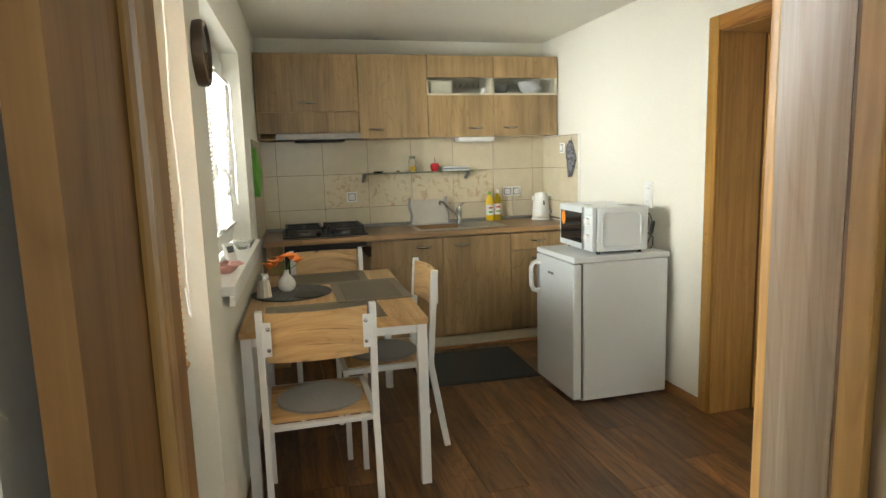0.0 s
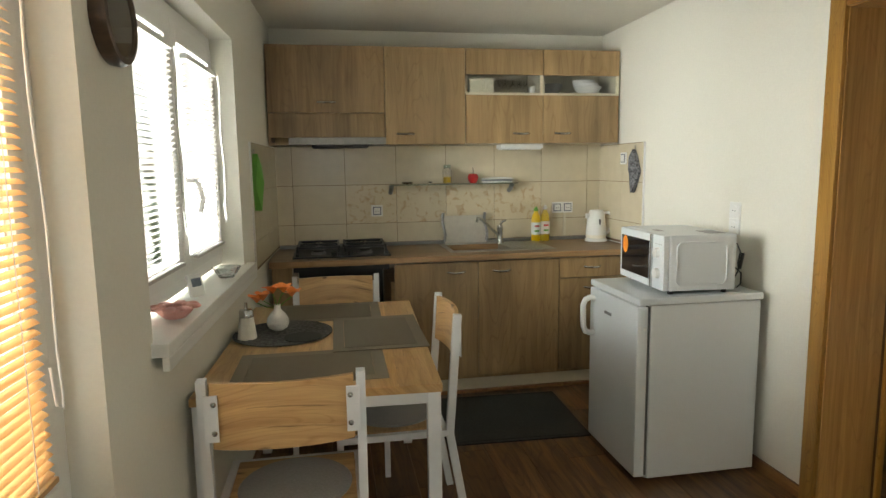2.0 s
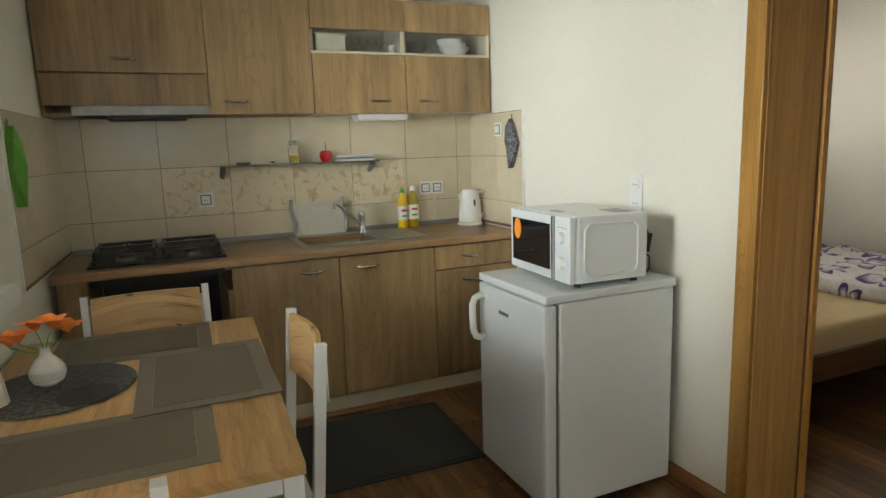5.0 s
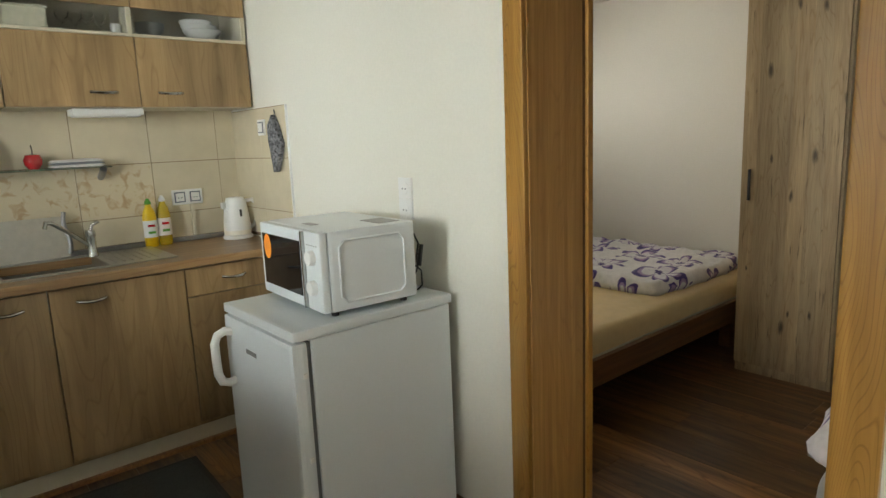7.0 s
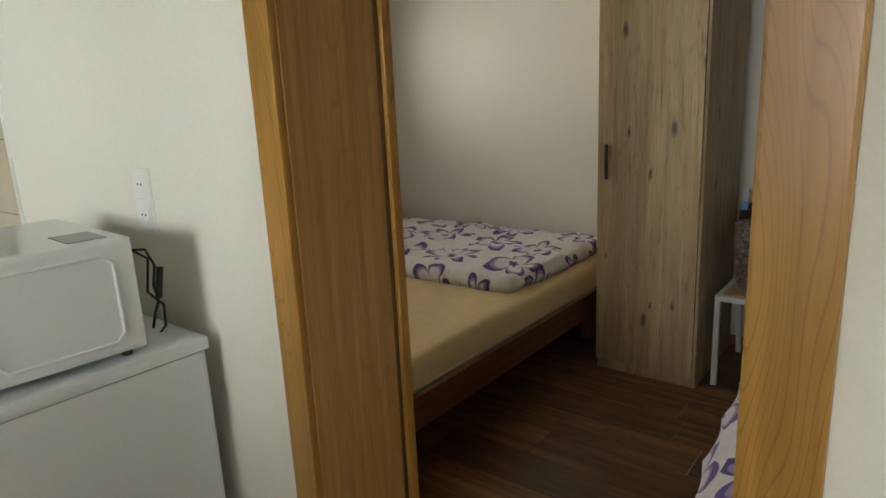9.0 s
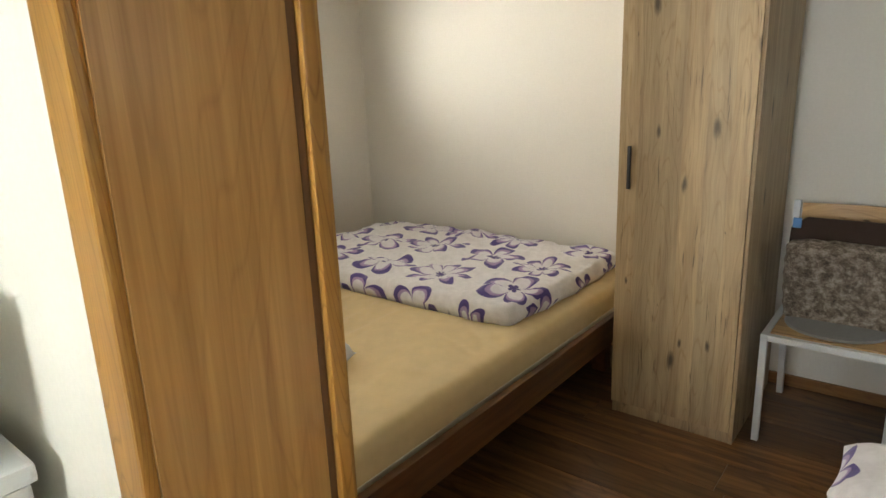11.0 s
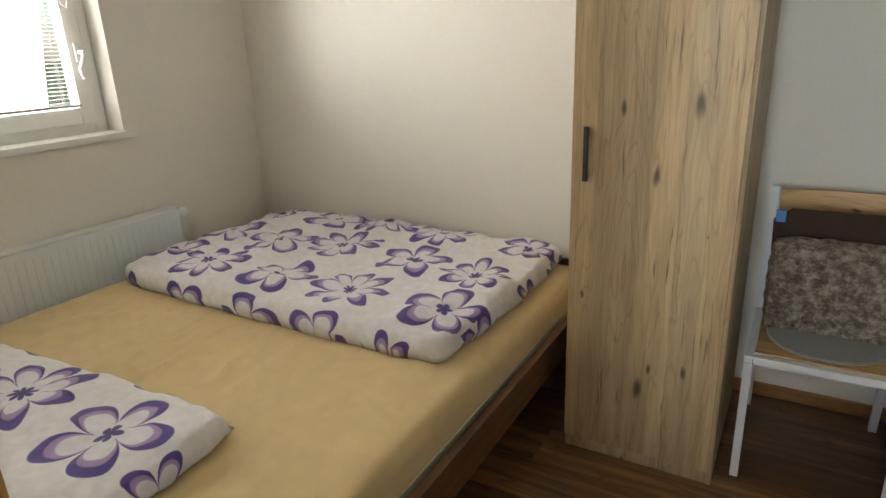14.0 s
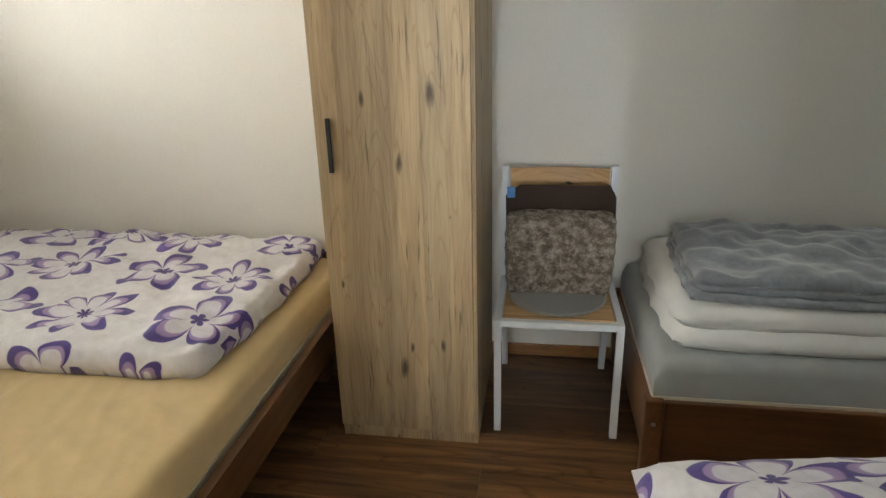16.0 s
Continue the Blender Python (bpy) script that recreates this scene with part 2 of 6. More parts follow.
def floral(name):
    """White cotton with printed purple five-petal flowers."""
    m, t, b = nodes(name)
    c = t.nodes.new("ShaderNodeTexCoord")
    sc = t.nodes.new("ShaderNodeVectorMath")
    sc.operation = "MULTIPLY"
    sc.inputs[1].default_value = (2.7, 2.7, 0.0)
    t.links.new(c.outputs["UV"], sc.inputs[0])
    wob = add(t, "ShaderNodeTexNoise", Scale=3.0, Detail=1.0)
    t.links.new(sc.outputs[0], wob.inputs["Vector"])
    v = t.nodes.new("ShaderNodeTexVoronoi")
    v.voronoi_dimensions = "2D"
    v.inputs["Scale"].default_value, v.inputs["Randomness"].default_value = 1.0, 0.28
    t.links.new(sc.outputs[0], v.inputs["Vector"])
    d = t.nodes.new("ShaderNodeVectorMath")
    d.operation = "SUBTRACT"
    t.links.new(sc.outputs[0], d.inputs[0])
    t.links.new(v.outputs["Position"], d.inputs[1])
    sep = t.nodes.new("ShaderNodeSeparateXYZ")
    t.links.new(d.outputs[0], sep.inputs[0])

    def math(op, a, bb=None):
        n = t.nodes.new("ShaderNodeMath")
        n.operation = op
        for k, x in enumerate((a, bb)):
            if x is None:
                continue
            if isinstance(x, (int, float)):
                n.inputs[k].default_value = x
            else:
                t.links.new(x, n.inputs[k])
        return n.outputs[0]

    rand = t.nodes.new("ShaderNodeSeparateColor")
    t.links.new(v.outputs["Color"], rand.inputs[0])
    ang = math("ARCTAN2", sep.outputs[1], sep.outputs[0])
    ang = math("ADD", ang, math("MULTIPLY", rand.outputs[0], 6.28))
    r = math("SQRT", math("ADD", math("MULTIPLY", sep.outputs[0], sep.outputs[0]), math("MULTIPLY", sep.outputs[1], sep.outputs[1])))
    petals = math("ADD", 5.0, math("MULTIPLY", math("GREATER_THAN", rand.outputs[1], 0.62), 3.0))
    wave = math("ABSOLUTE", math("COSINE", math("MULTIPLY", math("MULTIPLY", ang, petals), 0.5)))
    wave = math("POWER", wave, 0.55)
    size = math("ADD", 0.42, math("MULTIPLY", rand.outputs[2], 0.1))
    edge = math("MULTIPLY", size, math("ADD", 0.24, math("MULTIPLY", wave, 0.76)))
    ratio = math("DIVIDE", r, edge)
    ratio = math("ADD", ratio, math("MULTIPLY", math("SUBTRACT", wob.outputs[0], 0.5), 0.25))
    col = ramp(t, ratio, [(0.0, (0.06, 0.035, 0.19)), (0.17, (0.07, 0.04, 0.22)), (0.20, (0.76, 0.74, 0.78)), (0.64, (0.74, 0.71, 0.77)),
                          (0.67, (0.40, 0.29, 0.52)), (0.77, (0.34, 0.23, 0.46)), (0.80, (0.075, 0.045, 0.24)), (0.97, (0.09, 0.055, 0.27)), (1.0, (0.78, 0.76, 0.78))])
    cloth = add(t, "ShaderNodeTexNoise", Scale=35.0, Detail=5.0)
    t.links.new(c.outputs["Object"], cloth.inputs["Vector"])
    col = mix(t, 1.0, col, ramp(t, cloth.outputs[0], [(0.3, (0.9, 0.9, 0.9)), (0.7, (1.05, 1.05, 1.05))]), "MULTIPLY")
    t.links.new(col, b.inputs["Base Color"])
    b.inputs["Roughness"].default_value = 0.85
    b.inputs["Sheen Weight"].default_value = 0.2
    bump(t, b, cloth.outputs[0], 0.5, 0.006)
    return m


def fur(name):
    m, t, b = nodes(name)
    n = add(t, "ShaderNodeTexNoise", Scale=34.0, Detail=8.0, Roughness=0.78, Distortion=0.25)
    t.links.new(coords(t, (1, 1, 1)), n.inputs["Vector"])
    t.links.new(ramp(t, n.outputs[0], [(0.34, (0.06, 0.045, 0.035)), (0.48, (0.24, 0.19, 0.145)), (0.62, (0.55, 0.48, 0.40))]), b.inputs["Base Color"])
    b.inputs["Roughness"].default_value = 0.95
    bump(t, b, n.outputs[0], 1.0, 0.02)
    return m


def deco_tile(name):
    m, t, b = nodes(name)
    v = add(t, "ShaderNodeTexNoise", Scale=20.0, Detail=4.0, Distortion=0.8)
    t.links.new(coords(t, (1, 1, 1)), v.inputs["Vector"])
    t.links.new(ramp(t, v.outputs[0], [(0.52, (0.62, 0.54, 0.38)), (0.60, (0.54, 0.43, 0.27)), (0.70, (0.46, 0.32, 0.18))]), b.inputs["Base Color"])
    b.inputs["Roughness"].default_value = 0.3
    return m


def floor_board(name):
    m = wood(name, (0.068, 0.029, 0.010), (0.285, 0.140, 0.052), "y", 0.36, 0.15, 0.5, 0.34, rings=0.75, vary=0.32)
    return m


WALL = plain("wall_paint", (0.74, 0.72, 0.64), 0.85, vary=0.02, scale=90, relief=0.25, big=0.8)
WALL_BED = plain("bedroom_paint", (0.76, 0.73, 0.67), 0.85, vary=0.02, scale=90, relief=0.25, big=0.8)
CEIL = plain("ceiling_paint", (0.76, 0.74, 0.66), 0.9, vary=0.02, scale=60, relief=0.2)
OAK = wood("oak_laminate", (0.25, 0.158, 0.070), (0.42, 0.285, 0.140), "z", 0.42, 0.0, 0.36, 0.24, rings=0.3)
OAK_TOP = wood("worktop_laminate", (0.24, 0.14, 0.065), (0.40, 0.25, 0.12), "x", 0.35, 0.0, 0.7, 0.2)
OAK_EDGE = plain("cream_board", (0.60, 0.55, 0.42), 0.5, vary=0.03)
WILD = rustic("wild_oak_chair", (0.36, 0.215, 0.09), (0.60, 0.40, 0.19), "x", 0.42, 0.075, 0.75, (9.0, 3.5))
WILD_TOP = rustic("wild_oak_table", (0.38, 0.225, 0.09), (0.62, 0.41, 0.19), "y", 0.36, 0.11, 0.8, (7.0, 3.0))
ARD = rustic("wild_oak_wardrobe", (0.26, 0.182, 0.098), (0.47, 0.355, 0.205), "z", 0.5, 0.085, 1.1, (8.5, 3.0))
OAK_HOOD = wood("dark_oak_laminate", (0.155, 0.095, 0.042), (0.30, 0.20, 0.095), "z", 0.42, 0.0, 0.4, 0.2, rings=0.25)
PINE = wood("varnished_pine", (0.31, 0.15, 0.028), (0.50, 0.27, 0.060), "z", 0.36, 0.0, 0.6, 0.2, 0.2, rings=0.55, figure=200.0)
LINING = wood("door_lining_veneer", (0.38, 0.20, 0.055), (0.60, 0.35, 0.12), "z", 0.32, 0.0, 0.9, 0.12, 0.15, rings=0.22)
# ash veneer with the pale sheen of reflected daylight put into its colour
ASH_SHEEN = wood("ash_veneer_sheen", (0.27, 0.19, 0.125), (0.46, 0.37, 0.28), "z", 0.3, 0.0, 1.3, 0.2, 0.35, rings=0.2)
BEDWOOD = wood("stained_bed_wood", (0.085, 0.032, 0.009), (0.19, 0.078, 0.024), "x", 0.35, 0.0, 0.6, 0.2, 0.2)
SKIRT = wood("skirting_wood", (0.20, 0.09, 0.03), (0.36, 0.18, 0.06), "y", 0.4)
BOARD = floor_board("floor_board")
WHITE_METAL = plain("painted_steel", (0.70, 0.72, 0.74), 0.35, 0.0, vary=0.02, relief=0.0)
APPLIANCE = plain("white_enamel", (0.71, 0.75, 0.77), 0.28, vary=0.015, scale=120, relief=0.03, coat=0.3)
PLASTIC = plain("white_plastic", (0.76, 0.76, 0.74), 0.35, vary=0.015, relief=0.0)
PVC = plain("window_plastic", (0.78, 0.78, 0.75), 0.3, vary=0.01, relief=0.0)
DARK = plain("dark_rubber", (0.02, 0.02, 0.022), 0.6, relief=0.0)
BLACK = plain("black_enamel", (0.012, 0.012, 0.014), 0.42, relief=0.0)
CHROME = plain("brushed_steel", (0.50, 0.50, 0.49), 0.24, 1.0, vary=0.05, relief=0.02)
STEEL = plain("sink_steel", (0.46, 0.46, 0.44), 0.34, 1.0, vary=0.08, relief=0.03)
GREYMETAL = plain("grey_metal", (0.25, 0.25, 0.25), 0.4, 0.7, relief=0.0)
TILE = plain("cream_tile", (0.62, 0.55, 0.40), 0.22, vary=0.04, scale=12, relief=0.02)
DECO = deco_tile("flower_tile")
GROUT = plain("brown_grout", (0.16, 0.10, 0.055), 0.9)
GLASS = plain("clear_glass", (1, 1, 1), 0.02, trans=1.0, vary=0.0, relief=0.0, ior=1.45)
THINGLASS = plain("thin_glass", (1, 1, 1), 0.02, trans=1.0, vary=0.0, relief=0.0, ior=1.12)
SMOKE = plain("smoked_glass", (0.80, 0.82, 0.82), 0.03, trans=1.0, vary=0.0, relief=0.0, ior=1.45)
GREENGLASS = plain("green_edge_glass", (0.55, 0.72, 0.66), 0.03, trans=0.9, vary=0.0, relief=0.0, ior=1.45)
OVENGLASS = plain("dark_door_glass", (0.01, 0.01, 0.012), 0.06, relief=0.0, coat=0.5)
RUG = plain("grey_carpet", (0.04, 0.043, 0.041), 0.95, vary=0.35, scale=160, relief=0.9)
RUGEDGE = plain("black_rug_edge", (0.018, 0.018, 0.018), 0.8, relief=0.2)
FELT = plain("grey_felt", (0.23, 0.225, 0.21), 0.95, vary=0.12, scale=140, relief=0.5, sheen=0.3)
DARKFELT = plain("dark_felt", (0.10, 0.105, 0.10), 0.95, vary=0.8, scale=70, relief=1.0)
MATW = plain("woven_placemat", (0.13, 0.11, 0.075), 0.75, vary=0.15, scale=220, relief=0.5)
MATE = plain("woven_placemat_rim", (0.18, 0.155, 0.115), 0.75, vary=0.1, scale=220, relief=0.5)
SHEET = plain("yellow_sheet", (0.66, 0.495, 0.245), 0.8, vary=0.04, scale=18, relief=0.5, sheen=0.2, big=3)
GREYSHEET = plain("grey_sheet", (0.34, 0.35, 0.33), 0.85, vary=0.05, scale=14, relief=0.5, sheen=0.2)
WHITECLOTH = plain("white_duvet", (0.74, 0.73, 0.70), 0.85, vary=0.03, scale=16, relief=0.6, sheen=0.2)
BLANKET = plain("grey_fleece", (0.20, 0.215, 0.235), 0.95, vary=0.15, scale=45, relief=0.9, sheen=0.6)
FLORAL = floral("floral_cotton")
FUR = fur("mottled_fur")
BROWNCLOTH = plain("dark_brown_cloth", (0.035, 0.018, 0.012), 0.9)
CREAM = plain("cream_cloth", (0.7, 0.6, 0.42), 0.9)
BLUECLOTH = plain("blue_cloth", (0.12, 0.28, 0.6), 0.8)
ORANGESLAT = plain("orange_slat", (0.56, 0.34, 0.15), 0.45, vary=0.04, relief=0.0)
tr = ORANGESLAT.node_tree
glow, both = tr.nodes.new("ShaderNodeBsdfTranslucent"), tr.nodes.new("ShaderNodeMixShader")
glow.inputs["Color"].default_value, both.inputs[0].default_value = (0.80, 0.40, 0.13, 1), 0.10
tr.links.new(tr.nodes["Principled BSDF"].outputs[0], both.inputs[1])
tr.links.new(glow.outputs[0], both.inputs[2])
tr.links.new(both.outputs[0], tr.nodes["Material Output"].inputs[0])
WHITESLAT = plain("white_slat", (0.50, 0.48, 0.46), 0.45, vary=0.03, relief=0.0)
ORANGE = plain("orange_petal", (0.80, 0.22, 0.035), 0.6)
GREEN = plain("green_silicone", (0.10, 0.30, 0.03), 0.6)
LEAF = plain("leaf", (0.06, 0.13, 0.03), 0.6, vary=0.4, scale=3)
BARK = plain("bark", (0.12, 0.08, 0.05), 0.9, vary=0.3)
GRASS = plain("grass", (0.07, 0.11, 0.035), 0.95, vary=0.4, scale=2)
CONCRETE = plain("terrace_concrete", (0.42, 0.41, 0.38), 0.9, vary=0.1, scale=6)
RENDER = plain("outer_render", (0.6, 0.58, 0.52), 0.9)
RED = plain("red_lacquer", (0.42, 0.012, 0.015), 0.2, coat=0.6, relief=0.0)
PINK = plain("pink_ceramic", (0.72, 0.36, 0.32), 0.5)
YELLOW = plain("yellow_bottle", (0.78, 0.52, 0.01), 0.35, relief=0.0)
YLIQ = plain("yellow_liquid", (0.85, 0.65, 0.05), 0.1, trans=0.6, relief=0.0, vary=0)
CERAMIC = plain("white_ceramic", (0.74, 0.73, 0.70), 0.25, coat=0.4, relief=0.0)
SALT = plain("sugar", (0.78, 0.74, 0.64), 0.9)
POTDARK = plain("patterned_potholder", (0.16, 0.16, 0.17), 0.9, vary=1.6, scale=75, relief=0.4)
PAPER = plain("printed_label", (0.75, 0.72, 0.66), 0.6)
CLOCKF = plain("clock_face", (0.42, 0.41, 0.38), 0.4)
CLOCKRIM = wood("clock_rim_wood", (0.03, 0.018, 0.01), (0.07, 0.04, 0.025), "z", 0.4)
SEAL = plain("brown_door_seal", (0.13, 0.065, 0.025), 0.6, relief=0.0)
GASKET = plain("fridge_gasket", (0.12, 0.125, 0.13), 0.7, relief=0.0)
STICKER = plain("orange_sticker", (0.85, 0.28, 0.03), 0.5, relief=0.0)
BOARDPLASTIC = plain("frosted_board", (0.52, 0.49, 0.42), 0.5)
BASKET = plain("cream_basket", (0.68, 0.64, 0.48), 0.7, vary=0.1, scale=60, relief=0.5)
SOCKETRIM = plain("socket_blue_rim", (0.10, 0.12, 0.16), 0.4, relief=0.0)


# ---- mesh helpers ----
def box(bm, x0, x1, y0, y1, z0, z1, m=None, bevel=0.0):
    c = [Vector((x, y, z)) for z in (z0, z1) for y in (y0, y1) for x in (x0, x1)]
    if m is not None:
        c = [m @ v for v in c]
    vs = [bm.verts.new(v) for v in c]
    fs = [bm.faces.new([vs[i] for i in f]) for f in ((0, 2, 3, 1), (4, 5, 7, 6), (0, 1, 5, 4), (1, 3, 7, 5), (3, 2, 6, 7), (2, 0, 4, 6))]
    if bevel:
        es = {e for f in fs for e in f.edges}
        bmesh.ops.bevel(bm, geom=list(es), offset=bevel, segments=2, affect="EDGES", profile=0.7)
    return bm


def boxes(*specs, bevel=0.0):
    bm = bmesh.new()
    for s in specs:
        box(bm, *s, bevel=bevel)
    return bm


def cyl(bm, r, z0, z1, at=(0, 0), n=24, r2=None, m=None):
    mm = (m or Matrix()) @ Matrix.Translation((at[0], at[1], (z0 + z1) / 2))
    bmesh.ops.create_cone(bm, cap_ends=True, segments=n, radius1=r, radius2=r if r2 is None else r2, depth=z1 - z0, matrix=mm)
    return bm


def lathe(bm, profile, n=28, m=None):
    """A turned shape from (radius, height) pairs."""
    rings = []
    for r, z in profile:
        ring = []
        for i in range(n):
            a = 2 * math.pi * i / n
            p = Vector((r * math.cos(a), r * math.sin(a), z))
            ring.append(bm.verts.new(m @ p if m is not None else p))
        rings.append(ring)
    for a, b in zip(rings, rings[1:]):
        for i in range(n):
            bm.faces.new((a[i], a[(i + 1) % n], b[(i + 1) % n], b[i]))
    if profile[0][0] > 1e-4:
        bm.faces.new(rings[0][::-1])
    if profile[-1][0] > 1e-4:
        bm.faces.new(rings[-1])
    return bm


def tube(bm, pts, r, n=8):
    """A round bar through points."""
    pts = [Vector(p) for p in pts]
    rings = []
    q, last = None, None
    for i, p in enumerate(pts):
        d = (pts[min(i + 1, len(pts) - 1)] - pts[max(i - 1, 0)]).normalized()
        q = d.to_track_quat("Z", "Y").to_matrix() if q is None else last.rotation_difference(d).to_matrix() @ q
        last = d
        rings.append([bm.verts.new(p + q @ Vector((r * math.cos(2 * math.pi * k / n), r * math.sin(2 * math.pi * k / n), 0))) for k in range(n)])
    for a, b in zip(rings, rings[1:]):
        for k in range(n):
            bm.faces.new((a[k], a[(k + 1) % n], b[(k + 1) % n], b[k]))
    bm.faces.new(rings[0][::-1])
    bm.faces.new(rings[-1])
    return bm


def bar(bm, a, b, w, d):
    """A square bar between two points, w across x and d across y of its own frame."""
    a, b = Vector(a), Vector(b)
    v = b - a
    side = Vector((1, 0, 0))
    up = v.cross(side).normalized()
    cs = []
    for p in (a, b):
        for sx, sy in ((-1, -1), (1, -1), (1, 1), (-1, 1)):
            cs.append(bm.verts.new(p + side * sx * w / 2 + up * sy * d / 2))
    for f in ((0, 1, 2, 3), (7, 6, 5, 4), (0, 4, 5, 1), (1, 5, 6, 2), (2, 6, 7, 3), (3, 7, 4, 0)):
        bm.faces.new([cs[i] for i in f])
    return bm


def part(name, bm, material, parent=None, label="", smooth=False, kind=""):
    bmesh.ops.recalc_face_normals(bm, faces=bm.faces)
    me = bpy.data.meshes.new(name)
    bm.to_mesh(me)
    bm.free()
    if len(me.uv_layers) == 0 and name == "cover":
        uv = me.uv_layers.new(name="cloth")
        hx, hy, hz = (max(abs(v.co[k]) for v in me.vertices) for k in range(3))
        at_uv = []
        for v in me.vertices:
            drop = hz - v.co.z
            at_uv.append([c + math.copysign(1, c) * abs(c / h) ** 5 * drop for c, h in ((v.co.x, hx), (v.co.y, hy))])
        for loop in me.loops:
            uv.data[loop.index].uv = at_uv[loop.vertex_index]
    if smooth:
        for p in me.polygons:
            p.use_smooth = True
        if smooth != "all":
            me.set_sharp_from_angle(angle=radians(40))
    me.materials.append(material)
    ob = new(name, me)
    if parent:
        ob.parent = parent
    return tagged(ob, label, kind=kind)


def thing(name, at, label, category, group="", turn=0.0, m=None):
    ob = new(name)
    ob.matrix_basis = m if m is not None else pose(*at, 0, 0, turn)
    ob.empty_display_size = 0.1
    return tagged(ob, label, category, group)


def structure(name, bm, material, label="", m=None, smooth=False):
    ob = part(name, bm, material, None, label, smooth, "structure")
    if m is not None:
        ob.matrix_basis = m
    return ob


def pillow(lx, ly, h, n=26, puff=0.35, wrinkle=0.01, seed=0, z0=0.0, flat=0.25, square=3.2):
    """A filled cloth with soft rim and creases, centred, resting at z0."""
    bm = bmesh.new()
    top, low = [], []
    for j in range(n + 1):
        rt, rl = [], []
        for i in range(n + 1):
            u, v = 2 * i / n - 1, 2 * j / n - 1
            e = max(0.0, (1 - abs(u) ** square)) ** puff * max(0.0, (1 - abs(v) ** square)) ** puff
            x, y = u * lx / 2, v * ly / 2
            pinch = 1 - 0.03 * (abs(u) * abs(v)) ** 2 - 0.02 * abs(math.sin(u * 7 + seed)) * abs(v) ** 6 - 0.02 * abs(math.sin(v * 8 + seed)) * abs(u) ** 6
            w = wrinkle * (noise.noise(Vector((x * 7 + seed, y * 7, 0))) + 0.6 * noise.noise(Vector((x * 17, y * 15 + seed, 3))))
            rt.append(bm.verts.new((x * pinch, y * pinch, z0 + h * flat + h * (1 - flat) * e + w * e)))
            rl.append(rt[-1] if i in (0, n) or j in (0, n) else bm.verts.new((x * pinch, y * pinch, z0 + h * flat * (1 - min(1, 1.6 * e)))))
        top.append(rt)
        low.append(rl)
    for j in range(n):
        for i in range(n):
            bm.faces.new((top[j][i], top[j][i + 1], top[j + 1][i + 1], top[j + 1][i]))
            q = (low[j][i], low[j + 1][i], low[j + 1][i + 1], low[j][i + 1])
            if len(set(q)) == 4 and set(q) != {top[j][i], top[j][i + 1], top[j + 1][i + 1], top[j + 1][i]}:
                bm.faces.new(q)
    return bm


def wall_with_holes(a0, a1, b0, b1, z0, z1, holes, along="y"):
    """A wall from a0 to a1 along its axis, b0 to b1 across, with holes (a, a, z, z)."""
    bm = bmesh.new()
    cuts = sorted({a0, a1, *[h[0] for h in holes], *[h[1] for h in holes]})
    for lo, hi in zip(cuts, cuts[1:]):
        zs = [z0]
        for h in sorted((h for h in holes if h[0] <= lo and h[1] >= hi), key=lambda h: h[2]):
            zs += [h[2], h[3]]
        zs.append(z1)
        for p, q in zip(zs[::2], zs[1::2]):
            if q - p > 1e-4:
                if along == "y":
                    box(bm, b0, b1, lo, hi, p, q)
                else:
                    box(bm, lo, hi, b0, b1, p, q)
    return bm


# ---- the place ----
XL, XR, XB, XE, YB, YN, CZ = -0.28, 2.175, 2.475, 4.95, 4.87, 5.05, 2.38
WEST = pose(-0.28, 2.1, 0, 0, 0, -2.29)

structure("floor", boxes((-1.6, 5.3, -2.0, 5.5, -0.12, -0.012)), GROUT, "dark subfloor under the boards")
structure("ceiling", boxes((-1.6, 5.3, -2.0, 5.5, CZ, CZ + 0.15)), CEIL, "plain off-white painted ceiling")
structure("wall_west", wall_with_holes(-1.46, 2.9, -0.34, 0, 0, CZ, [(-1.022, -0.2, 0.0, 2.12), (0.12, 1.47, 1.0, 2.05)]), WALL, "off-white painted wall with terrace door and window recesses", WEST)
structure("wall_north", boxes((-0.6, 2.32, YB, YB + 0.3, 0, CZ)), WALL, "off-white painted wall behind the kitchen units")
structure("wall_middle", wall_with_holes(0.5, YN, XR, XB, 0, CZ, [(1.775, 2.69, 0, 2.075)]), WALL, "off-white painted wall with a wood-lined doorway")
structure("wall_south", wall_with_holes(-0.62, XB, 0.2, 0.5, 0, CZ, [(-0.19, 0.565, 0, 2.04)], "x"), WALL, "off-white painted wall with the entry doorway")
structure("wall_bedroom_north", wall_with_holes(XB, XE + 0.3, YN, YN + 0.32, 0, CZ, [(2.95, 4.14, 1.09, 2.1)], "x"), WALL_BED, "cream painted wall with a window")
structure("wall_east", boxes((XE, XE + 0.3, -0.7, YN, 0, CZ)), WALL_BED, "cream painted wall behind the beds")
structure("wall_bedroom_south", wall_with_holes(XB - 0.3, XE, -0.7, -0.4, 0, CZ, [(3.0, 4.0, 1.0, 2.1)], "x"), WALL_BED, "cream painted wall")
structure("wall_bedroom_west", boxes((XB - 0.004, XB, -0.4, 0.5, 0, CZ)), WALL_BED, "cream painted wall")
structure("wall_hall_west", boxes((-1.4, -1.2, -1.7, 0.2, 0, CZ)), WALL, "off-white painted hall wall")
structure("wall_hall_east", boxes((1.6, 1.8, -1.7, 0.2, 0, CZ)), WALL, "off-white painted hall wall")
# the opening is added for the hall fill lamp
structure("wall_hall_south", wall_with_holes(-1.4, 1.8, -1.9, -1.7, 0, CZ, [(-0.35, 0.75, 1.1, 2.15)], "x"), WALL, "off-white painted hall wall")
